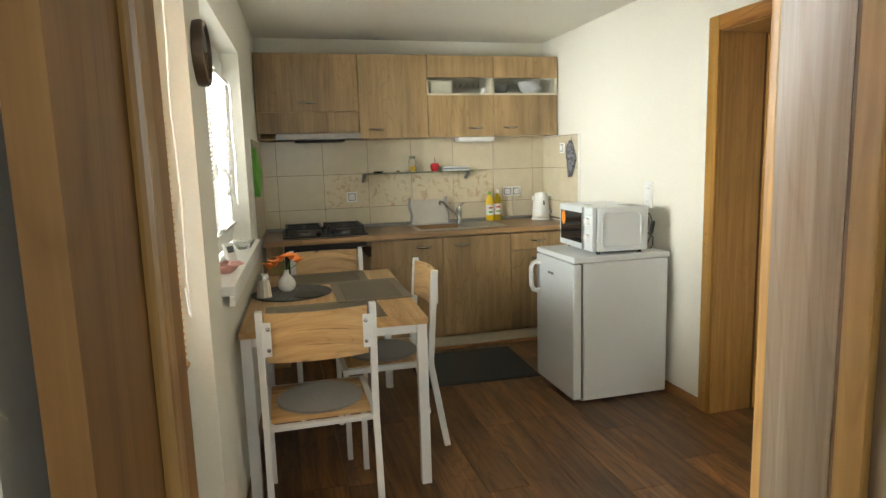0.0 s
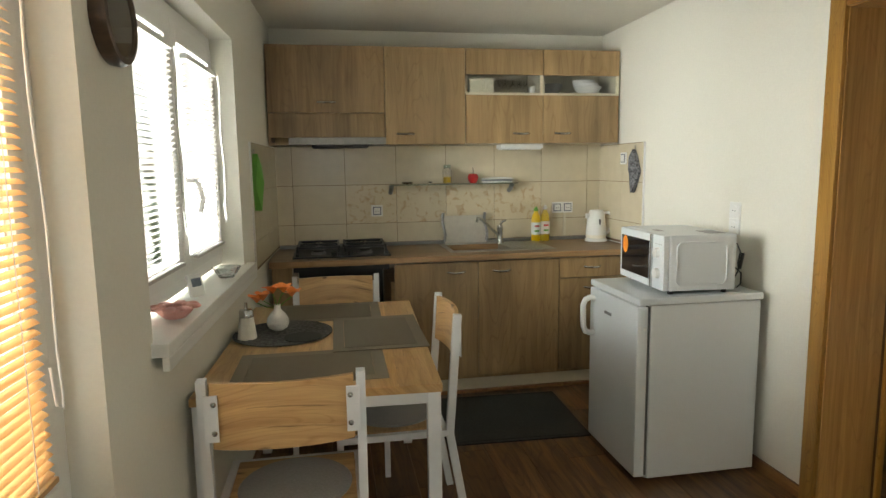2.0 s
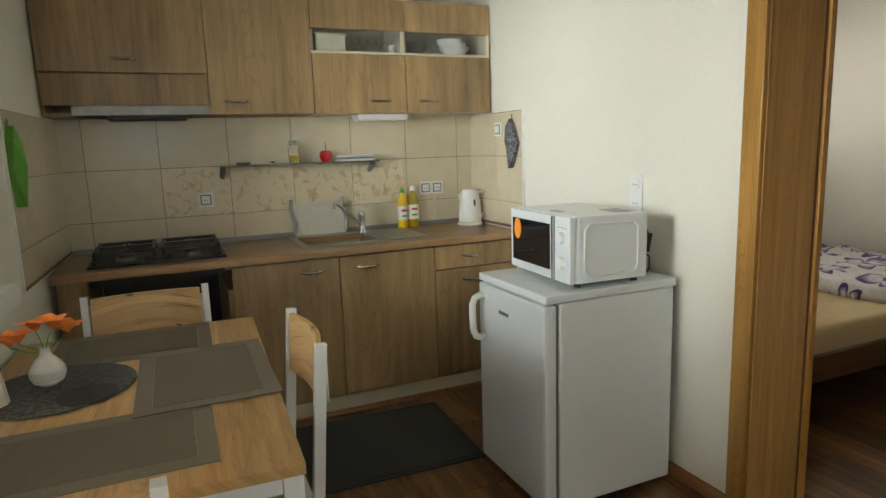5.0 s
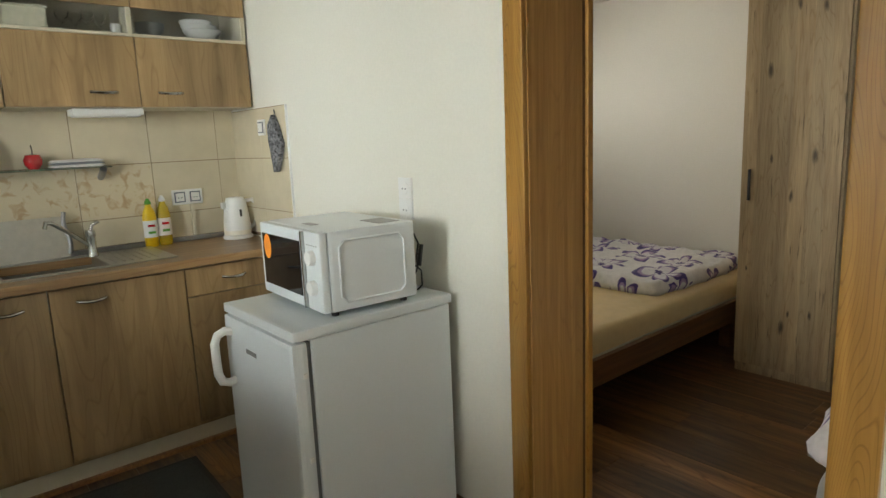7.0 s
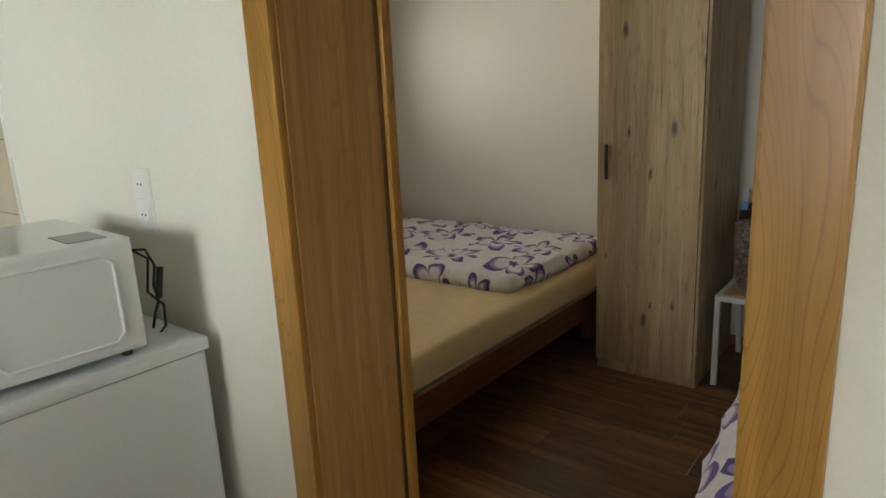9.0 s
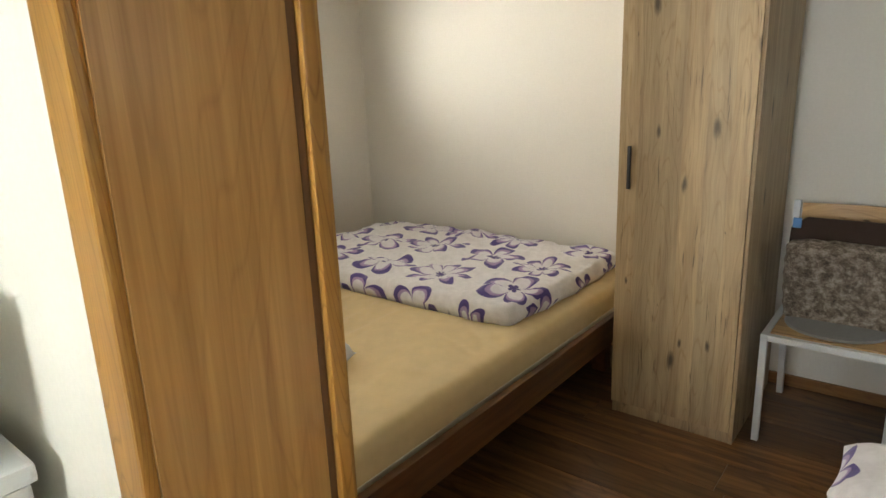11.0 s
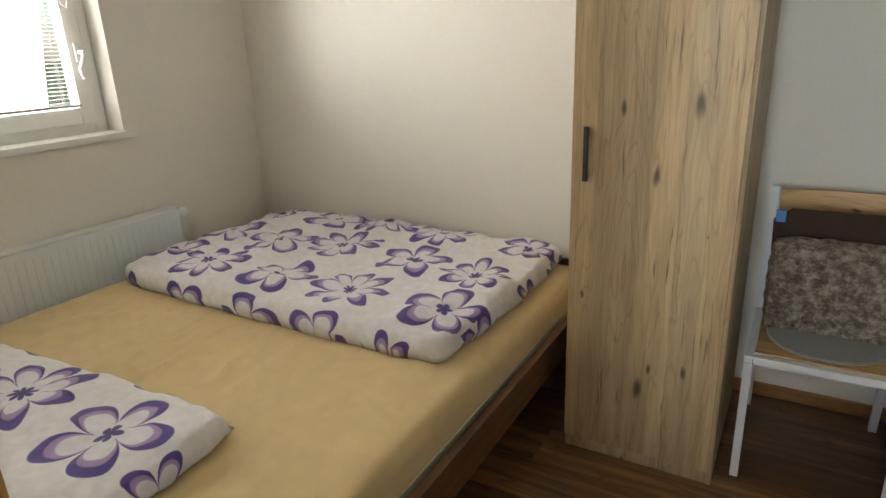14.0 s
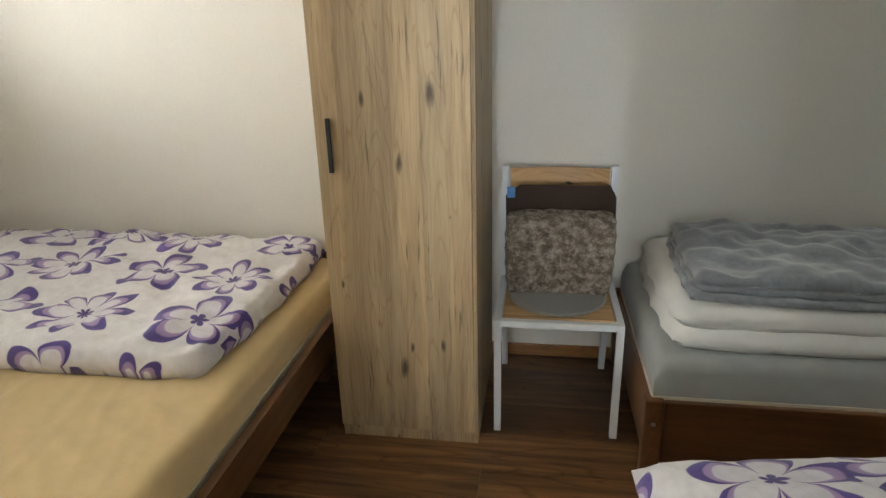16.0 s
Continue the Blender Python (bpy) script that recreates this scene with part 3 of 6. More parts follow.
structure("ground", boxes((-300, 300, -300, 300, -0.5, -0.35)), GRASS, "lawn around the house")
structure("pavement", boxes((-3.2, -0.64, -1.0, 4.0, -0.35, -0.06)), CONCRETE, "grey concrete terrace outside the door")


def skirting(name, x0, x1, y0, y1, label="brown wooden skirting board", m=None):
    structure(name, boxes((x0, x1, y0, y1, 0, 0.055), bevel=0.004), SKIRT, label, m)


skirting("baseboard", XR - 0.014, XR, 2.735, 3.9)
skirting("baseboard", XR - 0.014, XR, 0.5, 1.70)
skirting("baseboard", XE - 0.014, XE, -0.4, YN)
skirting("baseboard", 2.78, XE - 0.02, YN - 0.014, YN)
skirting("baseboard", 0.0, 0.014, -0.19, 2.2, m=WEST)


def door_frame(name, label, w, h, depth, stop_at, lining, casing, m, cas=0.085, casr=0.085, lip=0.02, back=True, far_lining=None):
    """A lined doorway. Local x across the wall (0 = room face, -depth = far face), y along the opening from 0 to w."""
    d = tagged(new(name), label, "door frame", kind="structure")
    d.matrix_basis = m
    for nm, y0, y1 in (("lining", -0.02, 0.0), ("lining", w, w + 0.02)):
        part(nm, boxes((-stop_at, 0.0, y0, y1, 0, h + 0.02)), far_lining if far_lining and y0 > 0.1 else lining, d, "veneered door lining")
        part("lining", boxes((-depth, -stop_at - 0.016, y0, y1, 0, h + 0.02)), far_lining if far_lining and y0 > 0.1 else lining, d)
        s = 1 if y0 < 0.01 else -1
        ya = y1 if s > 0 else y0
        part("seal", boxes((-stop_at - 0.014, -stop_at - 0.001, min(ya, ya - s * 0.012), max(ya, ya - s * 0.012), 0, h)), SEAL, d, "dark brown door seal")
        part("stop", boxes((-min(stop_at + 0.05, depth - 0.001), -stop_at - 0.015, min(ya, ya + s * 0.012), max(ya, ya + s * 0.012), 0, h - 0.012), bevel=0.004), casing, d, "varnished wooden stop")
    part("head_lining", boxes((-depth, 0.0, 0, w, h, h + 0.02)), lining, d)
    sides = [(lip, 0.0)] + ([(-depth, -depth - 0.018)] if back else [])
    for x1, x0 in sides:
        lo, hi = min(x0, x1), max(x0, x1)
        part("casing", boxes((lo, hi, -cas, -0.003, 0, h + cas), bevel=0.006), casing, d, "varnished orange pine casing")
        part("casing", boxes((lo, hi, w + 0.003, w + casr, 0, h + cas), bevel=0.006), casing, d, "varnished orange pine casing")
        part("head_casing", boxes((lo, hi, 0.0, w, h + 0.003, h + cas), bevel=0.006), PINEY, d, "varnished orange pine head casing")
    return d


# same ash veneer for the left jamb, warm light put into its colour
ASH_WARM_LIT = wood("ash_veneer_warm_lit", (0.23, 0.105, 0.025), (0.38, 0.20, 0.06), "z", 0.5, 0.0, 0.7, 0.15, rings=0.3)
PINEY = wood("varnished_pine_head", (0.30, 0.12, 0.02), (0.52, 0.24, 0.055), "y", 0.28, 0.0, 0.6, 0.2, 0.4, rings=0.8)
bedroom_door = door_frame("door_1", "orange pine door frame with brown lining, doorway open", 0.845, 2.04, 0.305, 0.262, LINING, PINE,
                          pose(XR, 2.655, 0, 0, 0, 180), cas=0.08, casr=0.10)
# one veneer in two colours: pale sheen at right, warm light at left
entry_door = door_frame("door_2", "entry door frame lined in ash veneer", 0.675, 2.03, 0.3, 0.10, ASH_SHEEN, LINING, pose(0.525, 0.5, 0, 0, 0, 90), cas=0.07, casr=0.07, back=False, far_lining=ASH_WARM_LIT)
part("strike_plate", boxes((-0.16, -0.135, 0.671, 0.675, 0.93, 1.1), bevel=0.001), GREYMETAL, entry_door, "grey metal strike plate")


# ---- windows and blinds ----
GREYPLASTIC = plain("grey_white_plastic", (0.5, 0.52, 0.55), 0.4, relief=0.0)
def sash(w, x0, x1, y0, y1, z0, z1, f=0.07):
    """A plastic sash with a pane."""
    bm = boxes((x0, x1, y0, y0 + f, z0, z1), (x0, x1, y1 - f, y1, z0, z1), (x0, x1, y0 + f, y1 - f, z0, z0 + f), (x0, x1, y0 + f, y1 - f, z1 - f, z1), bevel=0.006)
    s = part("sash", bm, PVC, w, "white plastic sash")
    part("bead", boxes((x0 + 0.01, x1 - 0.016, y0 + f, y0 + f + 0.008, z0 + f, z1 - f), (x0 + 0.01, x1 - 0.016, y1 - f - 0.008, y1 - f, z0 + f, z1 - f)), PVC, s)
    p = part("pane", boxes(((x0 + x1) / 2 - 0.012, (x0 + x1) / 2 - 0.002, y0 + f, y1 - f, z0 + f, z1 - f)), GLASS, s, "clear glass pane")
    p.visible_shadow = False
    return s


def lever(parent, x, y, z, down=0.12, sgn=1):
    """A curved window handle hanging from its rose."""
    h = part("handle", boxes((x, x + 0.012, y - 0.015, y + 0.015, z - 0.04, z + 0.04), bevel=0.004), PLASTIC, parent, "white lever handle")
    tube(bm := bmesh.new(), [(x + 0.01, y, z), (x + 0.045, y, z), (x + 0.055, y + sgn * 0.01, z - 0.02), (x + 0.06, y + sgn * 0.035, z - 0.07), (x + 0.05, y + sgn * 0.02, z - down)], 0.009, 8)
    part("grip", bm, PLASTIC, h, smooth=True)
    return h


def blind(name, m, y0, y1, z0, z1, pitch, depth, tilt, material, label, cord_len=0.9):
    """A slatted blind across local y, slats hung every pitch, with rails, ladder strings and a looped cord."""
    b = thing(name, None, label, "window blind", m=m)
    part("head_rail", boxes((-0.012, 0.016, y0, y1, z1 - 0.02, z1), bevel=0.003), PVC, b, "white head rail")
    part("bottom_rail", boxes((-0.006, 0.012, y0, y1, z0, z0 + 0.012), bevel=0.003), material, b)
    slat = None
    n = int((z1 - z0 - 0.04) / pitch)
    c, s = math.cos(tilt), math.sin(tilt)
    for k in range(n):
        z = z0 + 0.022 + k * pitch
        if slat is None:
            bm = bmesh.new()
            rows = []
            for u, sag in ((-1, 0), (-0.4, 1), (0.4, 1), (1, 0)):
                x, zz = u * depth / 2 * c - sag * 0.0012 * s, u * depth / 2 * s + sag * 0.0012 * c
                rows.append([bm.verts.new((x, y, zz)) for y in (y0 + 0.003, (y0 + y1) / 2, y1 - 0.003)])
            for a, d in zip(rows, rows[1:]):
                for i in range(2):
                    bm.faces.new((a[i], a[i + 1], d[i + 1], d[i]))
            slat = part("slat", bm, material, b, smooth="all")
        else:
            o = slat.copy()
            scene.collection.objects.link(o)
            slat2 = o
            slat2.location = (0, 0, z - z0 - 0.022)
    slat.location = (0, 0, 0)
    for ob in b.children:
        if ob.name.startswith("slat"):
            ob.location.z += z0 + 0.022
    for y in (y0 + 0.07, y1 - 0.07):
        part("ladder_string", boxes((depth / 2 * c, depth / 2 * c + 0.0015, y, y + 0.0015, z0 + 0.01, z1 - 0.02)), WHITESLAT, b)
        part("ladder_string", boxes((-depth / 2 * c - 0.0015, -depth / 2 * c, y, y + 0.0015, z0 + 0.01, z1 - 0.02)), WHITESLAT, b)
    pts = [(0.02, y1 + 0.006, z1 - 0.01)] + [(0.022 + 0.003 * math.sin(k), y1 + 0.008 + 0.02 * (k / 12) ** 2, z1 - 0.01 - cord_len * k / 12) for k in range(1, 13)]
    z_end = z1 - 0.01 - cord_len
    pts += [(0.022, y1 + 0.02, z_end - 0.03), (0.022, y1 - 0.003, z_end - 0.015), (0.018, y1 - 0.006, z_end + 0.06)]
    part("cord", tube(bmesh.new(), pts, 0.003, 6), PLASTIC, b, "white looped cord", smooth=True)
    return b


# terrace door
tdoor = tagged(new("door_3"), "white plastic glazed terrace door, closed", "terrace door", kind="structure")
tdoor.matrix_basis = WEST
part("frame", boxes((-0.15, -0.085, -1.02, -0.96, 0, 2.118), (-0.15, -0.085, -0.26, -0.202, 0, 2.118), (-0.15, -0.085, -0.96, -0.26, 2.06, 2.118), bevel=0.005), PVC, tdoor, "white plastic frame")
part("panel", boxes((-0.125, -0.10, -0.87, -0.34, 0.10, 0.72), bevel=0.004), PVC, tdoor, "white lower panel")
sash(tdoor, -0.14, -0.075, -0.96, -0.26, 0.02, 0.82, 0.09).name = "lower_sash"
sash(tdoor, -0.14, -0.075, -0.96, -0.26, 0.822, 2.06, 0.075)
hd = part("handle", boxes((-0.075, -0.062, -0.945, -0.91, 1.12, 1.22), bevel=0.004), PLASTIC, tdoor, "white door handle, half turned")
part("grip", tube(bmesh.new(), [(-0.06, -0.93, 1.16), (-0.02, -0.93, 1.16), (-0.012, -0.9, 1.165), (-0.008, -0.85, 1.185), (-0.012, -0.805, 1.225), (-0.014, -0.79, 1.25)], 0.011, 10), GREYPLASTIC, hd, "grey-white curved grip", smooth=True)
blind("window_blind", WEST @ pose(-0.055, 0, 0), -0.865, -0.335, 0.86, 2.0, 0.0200, 0.0175, radians(-34), ORANGESLAT, "orange slatted blind on the terrace door, lowered", 0.96)

# kitchen window
kwin = tagged(new("window_1"), "white plastic two-sash kitchen window", "window", kind="structure")
kwin.matrix_basis = WEST
part("window_frame", boxes((-0.16, -0.10, 0.121, 0.175, 1.02, 2.049), (-0.16, -0.10, 1.415, 1.469, 1.02, 2.049), (-0.16, -0.10, 0.175, 1.415, 1.02, 1.075), (-0.16, -0.10, 0.175, 1.415, 1.985, 2.049), (-0.16, -0.10, 0.755, 0.835, 1.075, 1.985), bevel=0.005), PVC, kwin, "white plastic frame")
sash(kwin, -0.145, -0.085, 0.17, 0.79, 1.07, 1.99)
ks = sash(kwin, -0.145, -0.085, 0.795, 1.42, 1.07, 1.99)
lever(ks, -0.085, 0.83, 1.42, 0.12, 1)
part("window_sill", boxes((-0.10, 0.045, 0.10, 1.56, 0.968, 1.006), (0.025, 0.045, 0.10, 1.56, 0.93, 0.968), bevel=0.006), PVC, kwin, "white window board with a turned-down edge")
for y0, y1 in ((0.24, 0.70), (0.875, 1.35)):
    blind("window_blind", WEST @ pose(-0.07, 0, 0), y0, y1, 1.125, 1.885, 0.0200, 0.0195, radians(36), WHITESLAT, "white slatted blind on the kitchen window, lowered", 0.62)

# bedroom window
bwin = tagged(new("window_2"), "white plastic bedroom window", "window", kind="structure")
bwin.matrix_basis = pose(0, YN, 0, 0, 0, -90)
part("window_frame", boxes((-0.17, -0.11, 2.951, 3.01, 1.091, 2.099), (-0.17, -0.11, 4.08, 4.139, 1.091, 2.099), (-0.17, -0.11, 3.01, 4.08, 1.091, 1.15), (-0.17, -0.11, 3.01, 4.08, 2.04, 2.099), bevel=0.005), PVC, bwin, "white plastic frame")
bs = sash(bwin, -0.155, -0.09, 3.0, 4.09, 1.14, 2.05, 0.075)
lever(bs, -0.09, 4.055, 1.45, 0.11, -1)
part("window_sill", boxes((-0.11, 0.025, 2.9, 4.19, 1.066, 1.097), bevel=0.005), PVC, bwin, "white window board")
blind("window_blind", pose(0, YN, 0, 0, 0, -90) @ pose(-0.075, 0, 0), 3.08, 4.01, 1.22, 1.97, 0.0165, 0.016, radians(12), WHITESLAT, "white slatted blind on the bedroom window, open slats", 0.3)
swin = tagged(new("window_3"), "white plastic window in the far bedroom wall", "window", kind="structure")
swin.matrix_basis = pose(0, -0.4, 0, 0, 0, 90)
part("window_frame", boxes((-0.2, -0.14, -3.999, -3.93, 1.001, 2.099), (-0.2, -0.14, -3.07, -3.001, 1.001, 2.099), (-0.2, -0.14, -3.93, -3.07, 1.001, 1.07), (-0.2, -0.14, -3.93, -3.07, 2.03, 2.099), bevel=0.005), PVC, swin)
# unseen window frame added around the hall fill lamp's opening
hwin = tagged(new("added_hall_window"), "unseen hall window, added to let light in from behind", "window", kind="structure")
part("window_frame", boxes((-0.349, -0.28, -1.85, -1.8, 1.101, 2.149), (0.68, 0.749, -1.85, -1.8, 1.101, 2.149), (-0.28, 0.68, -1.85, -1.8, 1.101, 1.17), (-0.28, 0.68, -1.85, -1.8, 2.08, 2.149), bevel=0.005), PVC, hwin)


# ---- kitchen ----
def bow_handle(parent, x, y, z, w=0.11, vertical=False):
    """A slim bowed bar handle with two feet, in front of a face at y."""
    pts = []
    for k in range(11):
        u = k / 10 * 2 - 1
        pts.append((x + u * w / 2, y - 0.004 - 0.024 * (1 - abs(u) ** 2.6), z - 0.004 * (1 - u * u)))
    bm = bmesh.new()
    tube(bm, pts, 0.0072, 8)
    return part("handle", bm, CHROME, parent, "brushed steel bow handle", smooth=True)


def base_unit(x0, x1, fronts, label):
    """A base cabinet, its fronts given as (x, x, z, z, handle x)."""
    u = thing("base_cabinet", ((x0 + x1) / 2, 4.56, 0), label, "kitchen cabinet", "kitchen units")
    cx = (x0 + x1) / 2
    part("body", boxes((x0 - cx + 0.001, x1 - cx - 0.001, -0.27, 0.29, 0.10, 0.755)), OAK, u, "cabinet carcass")
    for a, b, z0, z1, hx in fronts:
        f = part("door" if z1 - z0 > 0.3 else "drawer_front", boxes((a - cx + 0.0025, b - cx - 0.0025, -0.292, -0.272, z0, z1), bevel=0.0015), OAK, u, "oak laminate front")
        bow_handle(f, hx - cx, -0.292, z1 - 0.06)
    return u


base_unit(0.545, 1.098, [(0.565, 1.098, 0.125, 0.865, 0.955)], "oak laminate base cabinet beside the hob")
base_unit(1.098, 1.635, [(1.098, 1.635, 0.125, 0.865, 1.25)], "oak laminate base cabinet under the sink")
base_unit(1.635, 2.17, [(1.635, 2.165, 0.735, 0.865, 1.86), (1.635, 2.165, 0.125, 0.73, 1.86)], "oak laminate base cabinet with drawer beside the wall")
side = thing("end_panel", (-0.14, 4.56, 0), "oak laminate end panel beside the oven gap", "kitchen panel")
part("panel", boxes((-0.025, 0.095, -0.29, 0.29, 0.0, 0.872)), OAK, side)
oven = thing("oven_recess", (0.25, 4.6, 0), "dark open oven housing under the hob", "oven housing")
part("shelf", boxes((-0.29, 0.29, -0.24, 0.26, 0.12, 0.14)), OAK, oven)
part("back", boxes((-0.29, 0.29, 0.245, 0.26, 0.14, 0.87)), BLACK, oven)
part("rail", boxes((-0.29, 0.29, -0.30, -0.27, 0.835, 0.87)), BLACK, oven, "black cross rail")
pl = thing("plinth", (1.36, 4.32, 0), "cream plinth board under the base cabinets", "plinth")
part("board", boxes((-0.81, 0.81, -0.01, 0.01, 0.0, 0.098), bevel=0.002), OAK_EDGE, pl)
trimp = structure("trim", boxes((0.55, 2.17, 4.285, 4.31, 0, 0.02), bevel=0.004), SKIRT, "brown floor trim along the plinth")
top = thing("worktop", (0.99, 4.55, 0.875), "oak laminate worktop with rounded front edge", "worktop")
bm = bmesh.new()
SX0, SX1, SY0, SY1 = -0.02, 0.37, -0.18, 0.2
for s in ((-1.165, SX0, -0.305, 0.32), (SX1, 1.183, -0.305, 0.32), (SX0, SX1, -0.305, SY0), (SX0, SX1, SY1, 0.32)):
    box(bm, *s, 0.0, 0.038)
part("top", bm, OAK_TOP, top)
part("front_edge", boxes((-1.165, 1.183, -0.318, -0.305, 0.0, 0.038), bevel=0.008), OAK_TOP, top)
part("end_strip", boxes((-1.172, -1.166, -0.318, 0.3, -0.002, 0.04)), GREYMETAL, top, "grey metal end strip")
strip = thing("worktop_trim", (0.99, 4.85, 0.913), "grey sealing strip behind the worktop", "trim")
part("strip", boxes((-1.15, 1.17, -0.012, 0.012, 0.0, 0.024), bevel=0.004), GREYMETAL, strip)

# hob
hob = thing("gas_hob", (0.255, 4.56, 0.914), "black four-burner gas hob in the worktop", "hob")
part("plate", boxes((-0.30, 0.30, -0.24, 0.25, 0.0, 0.012), bevel=0.004), BLACK, hob, "black glossy plate")
for sx in (-0.145, 0.145):
    for sy in (-0.12, 0.12):
        bn = part("burner", cyl(bmesh.new(), 0.045, 0.012, 0.028, (sx, sy), 20), GREYMETAL, hob, "metal burner", smooth=True)
        part("burner_cap", cyl(bmesh.new(), 0.032, 0.028, 0.036, (sx, sy), 20), BLACK, bn, smooth=True)
    bm = bmesh.new()
    for px in (-0.125, 0.125):
        ends = [(sx + px, -0.215, 0.014), (sx + px, -0.17, 0.062), (sx + px, 0.17, 0.062), (sx + px, 0.215, 0.014)]
        for a_, b_ in zip(ends, ends[1:]):
            bar(bm, a_, b_, 0.014, 0.012)
        for py in (-0.215, 0.215):
            box(bm, sx + px - 0.011, sx + px + 0.011, py - 0.012, py + 0.012, 0.012, 0.03, bevel=0.003)
    for py in (-0.17, 0.0, 0.17):
        box(bm, sx - 0.118, sx + 0.118, py - 0.006, py + 0.006, 0.052, 0.066)
    for sy in (-0.12, 0.12):
        for q in (-1, 1):
            box(bm, sx + q * 0.065 - 0.045, sx + q * 0.065 + 0.045, sy - 0.004, sy + 0.004, 0.054, 0.070)
            box(bm, sx - 0.004, sx + 0.004, sy + q * 0.035 - 0.02, sy + q * 0.035 + 0.02, 0.054, 0.070)
    part("pan_grid", bm, BLACK, hob, "black cast pan support")
for k in range(4):
    part("knob", lathe(bmesh.new(), [(0.018, 0.012), (0.017, 0.03), (0.006, 0.034), (0.0001, 0.034)], 16, pose(-0.05 + (k % 2) * 0.1, -0.215 + 0.04 * (k // 2), 0)), BLACK, hob, smooth=True)

# sink and tap
sink = thing("sink", (1.24, 4.56, 0.914), "stainless steel inset sink with drainer", "sink")
bm = bmesh.new()
for s in ((-0.30, -0.27, -0.21, 0.23), (0.12, 0.40, -0.21, 0.23), (-0.27, 0.12, -0.21, -0.18), (-0.27, 0.12, 0.20, 0.23)):
    box(bm, *s, 0.0, 0.006)
part("rim", bm, STEEL, sink)
bm = bmesh.new()
zz = -0.15
box(bm, -0.27, 0.12, -0.18, 0.20, zz - 0.003, zz)
for s in ((-0.27, -0.267, -0.18, 0.2), (0.117, 0.12, -0.18, 0.2), (-0.267, 0.117, -0.18, -0.177), (-0.267, 0.117, 0.197, 0.2)):
    box(bm, *s, zz, 0.002)
part("bowl", bm, STEEL, sink, "steel bowl")
for k in range(6):
    part("drainer_rib", boxes((0.15 + 0.035 * k, 0.157 + 0.035 * k, -0.15, 0.17, 0.006, 0.010), bevel=0.0015), STEEL, sink)
tap = thing("mixer_tap", (1.36, 4.71, 0.92), "chrome mixer tap with swivel spout", "tap")
part("body", lathe(bmesh.new(), [(0.026, 0), (0.024, 0.01), (0.02, 0.02), (0.02, 0.09), (0.024, 0.1), (0.02, 0.125), (0.0001, 0.13)], 20), CHROME, tap, smooth=True)
part("spout", tube(bmesh.new(), [(0, 0, 0.045), (-0.05, -0.03, 0.09), (-0.12, -0.08, 0.15), (-0.165, -0.11, 0.185), (-0.19, -0.125, 0.19), (-0.197, -0.13, 0.165)], 0.010, 12), CHROME, tap, smooth=True)
part("lever", tube(bmesh.new(), [(0, 0, 0.12), (0.012, -0.004, 0.15), (0.04, -0.012, 0.165)], 0.008, 10), CHROME, tap, smooth=True)
board = thing("chopping_board", (1.13, 4.79, 0.914), "frosted wavy-edged chopping board leaning behind the sink", "chopping board", turn=0)
bm = bmesh.new()
N = 14
fr, bk = [], []
for k in range(N + 1):
    z = 0.2 * k / N
    wv = 0.006 * math.sin(k / N * 6.28)
    fr.append([bm.verts.new((x, y0, z)) for x, y0 in ((-0.15 + wv, z * 0.16 - 0.0), (0.15 + wv, z * 0.16 - 0.0))])
    bk.append([bm.verts.new((x, y0 + 0.006, z)) for x, y0 in ((-0.15 + wv, z * 0.16), (0.15 + wv, z * 0.16))])
for k in range(N):
    bm.faces.new((fr[k][0], fr[k][1], fr[k + 1][1], fr[k + 1][0]))
    bm.faces.new((bk[k][1], bk[k][0], bk[k + 1][0], bk[k + 1][1]))
    for e in (0, 1):
        bm.faces.new((fr[k][e], fr[k + 1][e], bk[k + 1][e], bk[k][e]))
bm.faces.new((fr[0][0], bk[0][0], bk[0][1], fr[0][1]))
bm.faces.new((fr[N][0], fr[N][1], bk[N][1], bk[N][0]))
part("sheet", bm, BOARDPLASTIC, board)
for sx in (-0.155, 0.15):
    bm = bmesh.new()
    tube(bm, [(sx + 0.008 * math.sin(k / 8 * 6.28), -0.004 + 0.16 * 0.2 * k / 8, 0.02 + 0.2 * k / 8) for k in range(9)], 0.01, 8)
    part("grip", bm, GREYMETAL, board, "dark grey grip edge", smooth=True)


def bottle(at, label, body, cap, h, turn=0.0, clear=False):
    b = thing("bottle", at, label, "bottle", "cleaning bottles", turn)
    part("body", lathe(bmesh.new(), [(0.028, 0), (0.034, 0.006), (0.034, h * 0.62), (0.028, h * 0.74), (0.015, h * 0.84), (0.014, h * 0.88)], 20, Matrix.Diagonal((1, 0.7, 1, 1))), body, b, smooth=True)
    part("cap", lathe(bmesh.new(), [(0.016, h * 0.88), (0.016, h * 0.93), (0.009, h * 0.97), (0.007, h), (0.0001, h)], 16), cap, b, smooth=True)
    part("label", lathe(bmesh.new(), [(0.0348, h * 0.2), (0.0348, h * 0.55)], 20, Matrix.Diagonal((1, 0.7, 1, 1))), PAPER if clear else PLASTIC, b, "printed label")
    for k, mt in enumerate((GREEN, RED)):
        part("label_bar", boxes((-0.018, 0.018, -0.0262, -0.0245, h * (0.28 + 0.14 * k), h * (0.33 + 0.14 * k))), mt, b)
    return b


bottle((1.655, 4.80, 0.914), "yellow cleaner bottle with green cap on the worktop", YELLOW, GREEN, 0.25)
bottle((1.728, 4.81, 0.914), "clear bottle of yellow washing-up liquid with red label", YLIQ, PLASTIC, 0.26, clear=True)

